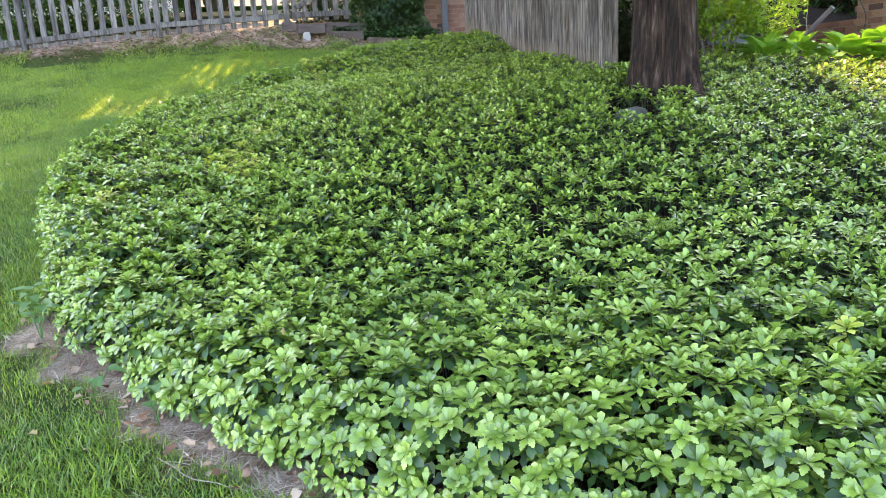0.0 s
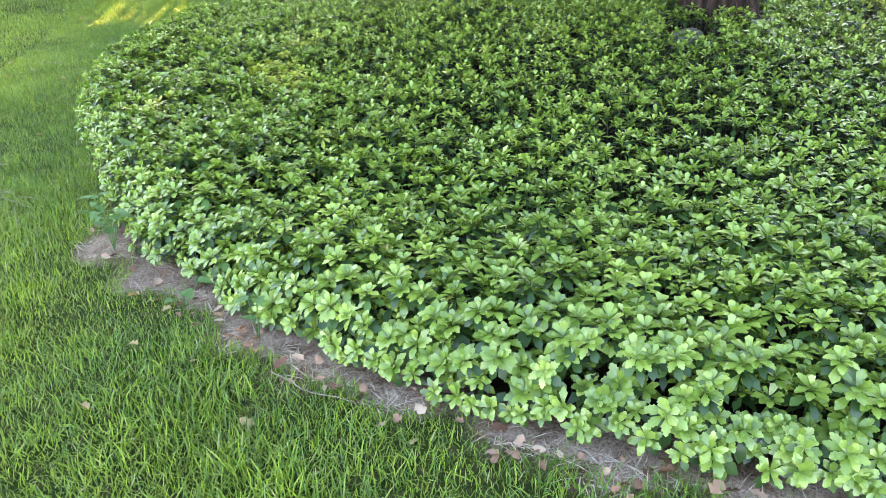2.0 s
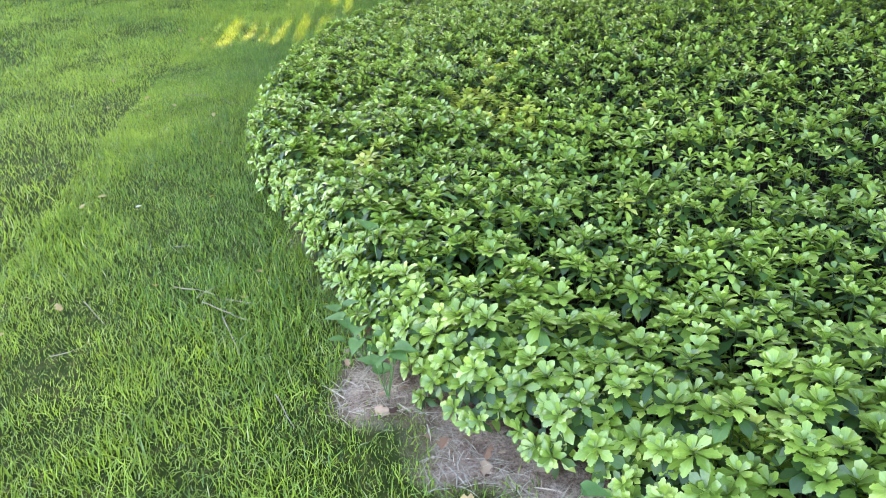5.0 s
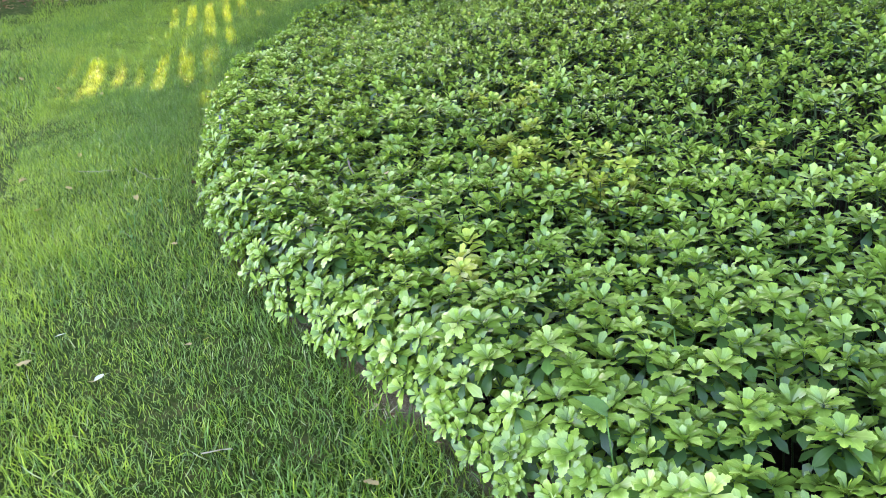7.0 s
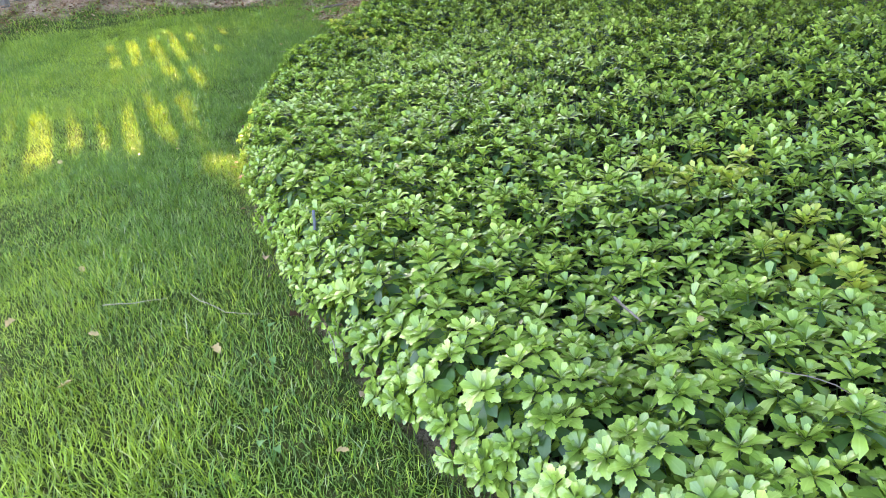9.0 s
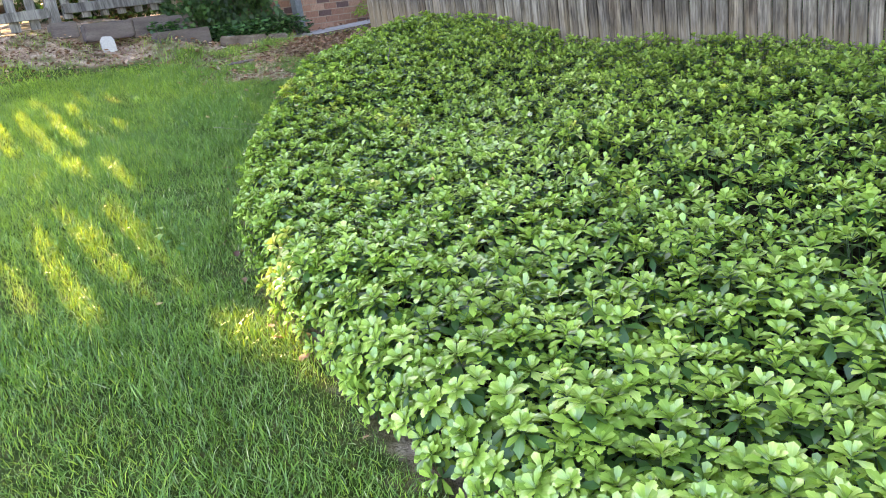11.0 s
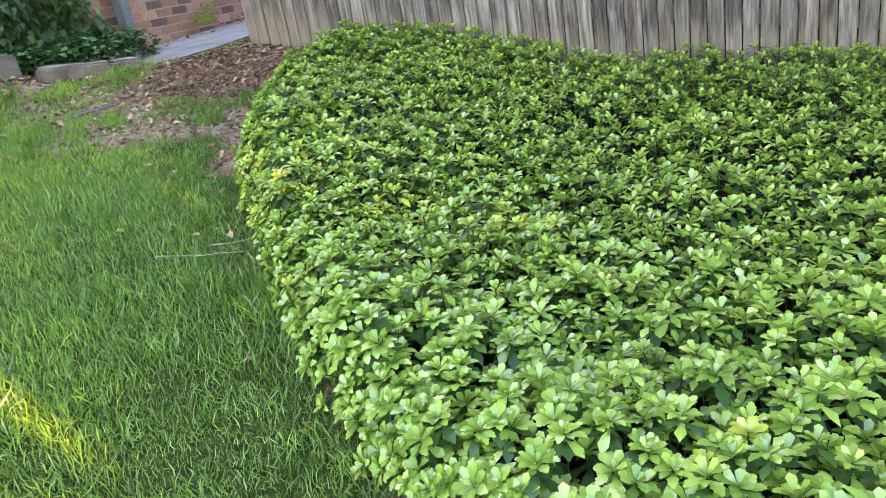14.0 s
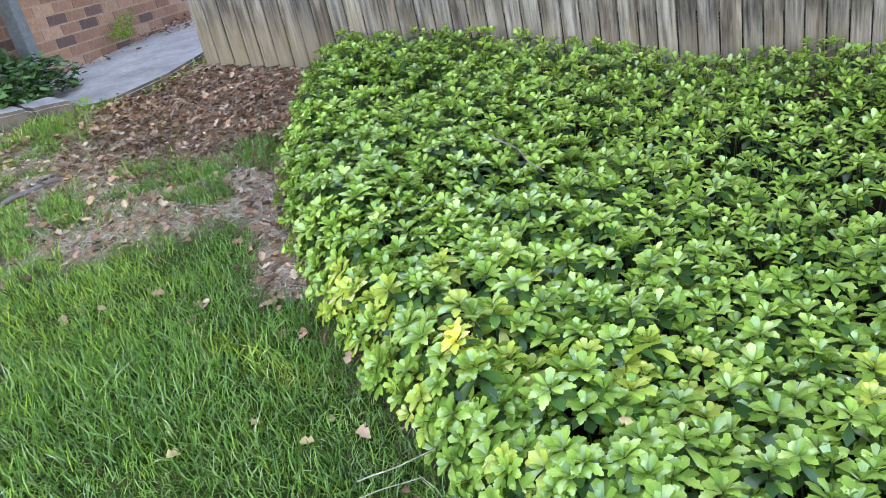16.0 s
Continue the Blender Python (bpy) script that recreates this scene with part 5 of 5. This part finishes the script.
def build_bin():
    b = thing("recycling_bin", "blue-grey plastic wheeled bin behind the shrub", "bin", (-1.33, 6.66, float(land(-1.33, 6.66)) - 0.05), 20)
    b.scale = (0.87, 0.87, 0.87)
    bm = bmesh.new()
    vs = box(bm, (0.5, 0.5, 0.56), (0, 0, 0.28), (0, 0, 0), 0.0)
    for v in vs:
        if v.co.z < 0.1:
            v.co.x *= 0.82
            v.co.y *= 0.82
    bmesh.ops.bevel(bm, geom=list(bm.edges), offset=0.03, segments=2, affect="EDGES")
    part("body", bm, M_BIN, b)
    bm = bmesh.new()
    box(bm, (0.56, 0.56, 0.05), (0, 0, 0.585), (0, 0, 0), 0.018)
    part("lid", bm, M_BIN, b)
    bm = bmesh.new()
    tube(bm, [(-0.2, 0.3, 0.54), (0.2, 0.3, 0.54)], 0.015, 0.015, 8)
    part("handle", bm, M_BIN, b)


def build_patio():
    z = 0.57
    w = thing("low_wall", "low red brick garden wall at the patio", "wall", (-0.45, 7.33, z), -3)
    w.scale = (0.9, 0.9, 0.9)
    mesh = None
    for r in range(7):
        for c in range(8):
            if mesh is None:
                bm = bmesh.new()
                box(bm, (0.2, 0.1, 0.066), (0, 0, 0), (0, 0, 0), 0.004)
                b = part("brick", bm, M_BRICK, w)
                mesh = b.data
            else:
                b = new("brick", mesh)
                b.parent = w
            b.matrix_basis = pose(-0.8 + c * 0.21 + (0.105 if r % 2 else 0), 0, 0.02 + r * 0.077)
    bm = bmesh.new()
    box(bm, (1.75, 0.085, 0.56), (0, 0, 0.24))
    part("mortar", bm, M_MORTAR, w)
    p = thing("brick_pier", "square red brick pier beside the patio", "pier", (0.65, 7.13, 0.45))
    p.scale = (0.87, 0.87, 0.87)
    for r in range(26):
        for dx, dy in ((-0.21, -0.08), (0.0, -0.08), (0.21, -0.08), (-0.21, 0.08), (0.0, 0.08), (0.21, 0.08)):
            b = new("brick", mesh)
            b.parent = p
            b.matrix_basis = pose(dx + (0.03 if r % 2 else -0.03), dy, r * 0.077)
    bm = bmesh.new()
    box(bm, (0.62, 0.24, 2.0), (0, 0, 1.0))
    part("mortar", bm, M_MORTAR, p)
    # house wall at the back, with a window
    h = thing("wall_north", "shaded brick house wall with a grey-framed window", "wall", (-4.15, 9.9, 0.36), kind="structure")
    bm = bmesh.new()
    box(bm, (5.0, 0.25, 4.2), (-3.3, 0, 2.1))
    box(bm, (8.6, 0.25, 4.2), (5.1, 0, 2.1))
    box(bm, (1.6, 0.25, 0.9), (0, 0, 0.45))
    box(bm, (1.6, 0.25, 1.4), (0, 0, 3.5))
    part("wall", bm, M_BRICK, h)
    for sx, sz, px, pz in ((0.12, 1.9, -0.74, 1.85), (0.12, 1.9, 0.74, 1.85), (0.08, 1.9, 0, 1.85), (1.36, 0.1, 0, 0.95), (1.36, 0.1, 0, 2.75), (1.36, 0.06, 0, 1.75)):
        bm = bmesh.new()
        box(bm, (sx, 0.12, sz), (px, -0.06, pz), (0, 0, 0), 0.008)
        part("window_frame", bm, M_FRAME, h)
    bm = bmesh.new()
    box(bm, (1.5, 0.02, 1.8), (0, 0.05, 1.85))
    part("pane", bm, M_GLASS, h)
    n = 12000
    v = thing("creeper", "dark green creeper covering the shaded house wall", "creeper")
    cloud("leaves", OVAL_FAR, RNG.uniform(-3.6, 3.0, n), 9.55 + RNG.uniform(-0.3, 0.15, n), 0.7 + RNG.uniform(0.0, 2.6, n), RNG.uniform(0.1, 0.17, n), RNG.uniform(-1.2, 0.1, n), [M_LEAF_SHADED], None, v)["kind"] = "stuff"
    # garden chair of bent metal tube, a leaning board and a climbing stem
    c = thing("garden_chair", "dark metal garden chair with a looped back", "chair", (-1.15, 7.08, float(land(-1.15, 7.08)) - 0.04), 15)
    c.scale = (0.87, 0.87, 0.87)
    bm = bmesh.new()
    tube(bm, [(-0.2 * math.cos(a), 0.0, 0.6 + 0.26 * math.sin(a)) for a in [i * math.pi / 10 for i in range(11)]], 0.012, 0.012, 6)
    part("backrest", bm, M_DARK, c)
    bm = bmesh.new()
    box(bm, (0.42, 0.4, 0.025), (0, -0.2, 0.40), (0, 0, 0), 0.01)
    part("seat", bm, M_DARK, c)
    for lx, ly, top in ((-0.2, 0, 0.6), (0.2, 0, 0.6), (-0.2, -0.38, 0.4), (0.2, -0.38, 0.4)):
        bm = bmesh.new()
        tube(bm, [(lx, ly, 0), (lx, ly, top)], 0.012, 0.012, 6)
        part("leg", bm, M_DARK, c)
    bm = bmesh.new()
    tube(bm, [(-0.81, 7.1, 0.72), (-0.53, 7.18, 0.94), (-0.24, 7.26, 1.2)], 0.028, 0.028, 8)
    o = part("pole", bm, M_FRAME)
    tagged(o, "grey metal pole leaning on the low brick wall", "pole")
    k = thing("wire_trellis", "thin dark looped wire trellis before the brick pier", "trellis", (0.58, 6.87, 0.55))
    bm = bmesh.new()
    tube(bm, [(0.12 * math.sin(t * 1.3) * (0.4 + 0.6 * math.sin(t * 0.52)), 0, 0.15 + t * 0.2) for t in [i * 0.25 for i in range(25)]], 0.008, 0.008, 5)
    part("wire", bm, M_DARK, k)
    s = thing("climbing_plant", "tall thin stem with round yellow-green leaves", "plant", (0.83, 6.0, float(land(0.83, 6.0))))
    bm = bmesh.new()
    tube(bm, bent([(0, 0, 0), (0.03, 0.02, 0.5), (-0.02, 0.0, 1.1)], 6, 0.02), 0.007, 0.004, 5)
    part("stem", bm, M_TWIG, s)
    for j in range(13):
        vv, f, mi = HEART[j % 2]
        o = soup("leaf", vv, f, [M_SHRUB], mi, s, True)
        q = 0.05 + 0.03 * (j % 3) / 2
        o.matrix_basis = pose(0, 0, 0.25 + 0.065 * j, 0, -10 + 9 * (j % 4), j * 137) @ Matrix.Diagonal((q, q, q, 1))


def build_street():
    """Beyond the fence: drive, parked car, the neighbour's house and a line of woods."""
    bm = bmesh.new()
    box(bm, (5.0, 16.0, 0.1), (0, 0, 0))
    d = part("driveway", bm, M_PALE)
    d.matrix_world = pose(-14.2, 1.0, float(land(-14, 1)) - 0.02)
    tagged(d, "pale concrete drive beyond the picket fence", "driveway", kind="structure")
    z = float(land(-14, 1)) + 0.03
    car = thing("car", "silver parked car beyond the picket fence", "car", (-13.0, 1.2, z), 90)
    bm = bmesh.new()
    prof = [(-2.1, 0.35), (-2.1, 0.75), (-1.9, 0.88), (-1.2, 0.95), (-0.6, 1.38), (0.7, 1.40), (1.4, 0.98), (2.05, 0.88), (2.15, 0.5), (2.1, 0.3)]
    a = [bm.verts.new((x, -0.82, h)) for x, h in prof]
    b = [bm.verts.new((x, 0.82, h)) for x, h in prof]
    bm.faces.new(a)
    bm.faces.new(b[::-1])
    for i in range(len(prof)):
        bm.faces.new((a[i - 1], a[i], b[i], b[i - 1]))
    bmesh.ops.recalc_face_normals(bm, faces=bm.faces)
    bmesh.ops.bevel(bm, geom=list(bm.edges), offset=0.05, segments=2, affect="EDGES")
    part("body", bm, M_CAR, car)
    for side in (-1, 1):
        for x0, x1 in ((-0.95, 0.0), (0.05, 1.0)):
            bm = bmesh.new()
            box(bm, (x1 - x0, 0.02, 0.3), ((x0 + x1) / 2, side * 0.825, 1.13), (0, 0, 0), 0.006)
            part("window", bm, M_GLASS, car)
        for x in (-1.35, 1.35):
            bm = bmesh.new()
            bmesh.ops.create_cone(bm, cap_ends=True, segments=24, radius1=0.32, radius2=0.32, depth=0.2, matrix=pose(x, side * 0.76, 0.32, 90, 0, 0))
            part("wheel", bm, M_DARK, car)
    h = thing("neighbour_house", "cream rendered neighbouring house with dark windows", "house", (-19.0, -6.5, float(land(-14, -6))))
    bm = bmesh.new()
    box(bm, (4.0, 9.0, 4.6), (0, 0, 2.3))
    part("wall", bm, M_PALE, h)
    bm = bmesh.new()
    vs = [bm.verts.new(p) for p in ((-2.3, -4.8, 4.6), (2.3, -4.8, 4.6), (2.3, 4.8, 4.6), (-2.3, 4.8, 4.6), (0, -4.8, 6.4), (0, 4.8, 6.4))]
    for q in ((0, 1, 2, 3), (1, 0, 4), (3, 2, 5), (0, 3, 5, 4), (2, 1, 4, 5)):
        bm.faces.new([vs[i] for i in q])
    part("roof", bm, M_TIMBER, h)
    for y in (-3, 0, 3):
        bm = bmesh.new()
        box(bm, (0.06, 1.1, 1.3), (2.01, y, 1.9), (0, 0, 0), 0.01)
        part("window", bm, M_GLASS, h)
    n = 16000
    w = thing("woods", "line of dense green trees in the distance", "woods", kind="stuff")
    cloud("leaves", OVAL_FAR, -27 + RNG.uniform(-1.5, 1.5, n), RNG.uniform(-34, 22, n), 1.5 + 8 * RNG.random(n) ** 0.8 + 0 * RNG.random(n), RNG.uniform(0.8, 1.6, n), RNG.uniform(-1, 0.6, n), [M_TREE], None, w)["kind"] = "stuff"


M_FRAME = mottled("grey_frame_paint", [(0.3, (0.26, 0.27, 0.29)), (0.7, (0.34, 0.35, 0.37))], 6, 0.6, 50, 0.1)
M_PALE = mottled("pale_render", [(0.3, (0.55, 0.52, 0.46)), (0.7, (0.68, 0.65, 0.58))], 4, 0.9, 60, 0.2)
M_CAR = mottled("silver_paint", [(0.3, (0.55, 0.56, 0.58)), (0.7, (0.60, 0.61, 0.63))], 3, 0.25, 90, 0.02, metal=0.4)
M_BIN = mottled("blue_grey_plastic", [(0.3, (0.16, 0.22, 0.25)), (0.7, (0.22, 0.29, 0.32))], 5, 0.5, 60, 0.1)
M_DARK = mottled("dark_metal", [(0.3, (0.05, 0.045, 0.04)), (0.7, (0.09, 0.08, 0.07))], 8, 0.5, 60, 0.1)
M_GLASS, _nt, _b = shade("window_glass", 0.08, 0.0, 0.6)
_b.inputs["Base Color"].default_value = (0.03, 0.04, 0.05, 1)
build_bin()
build_patio()
build_street()
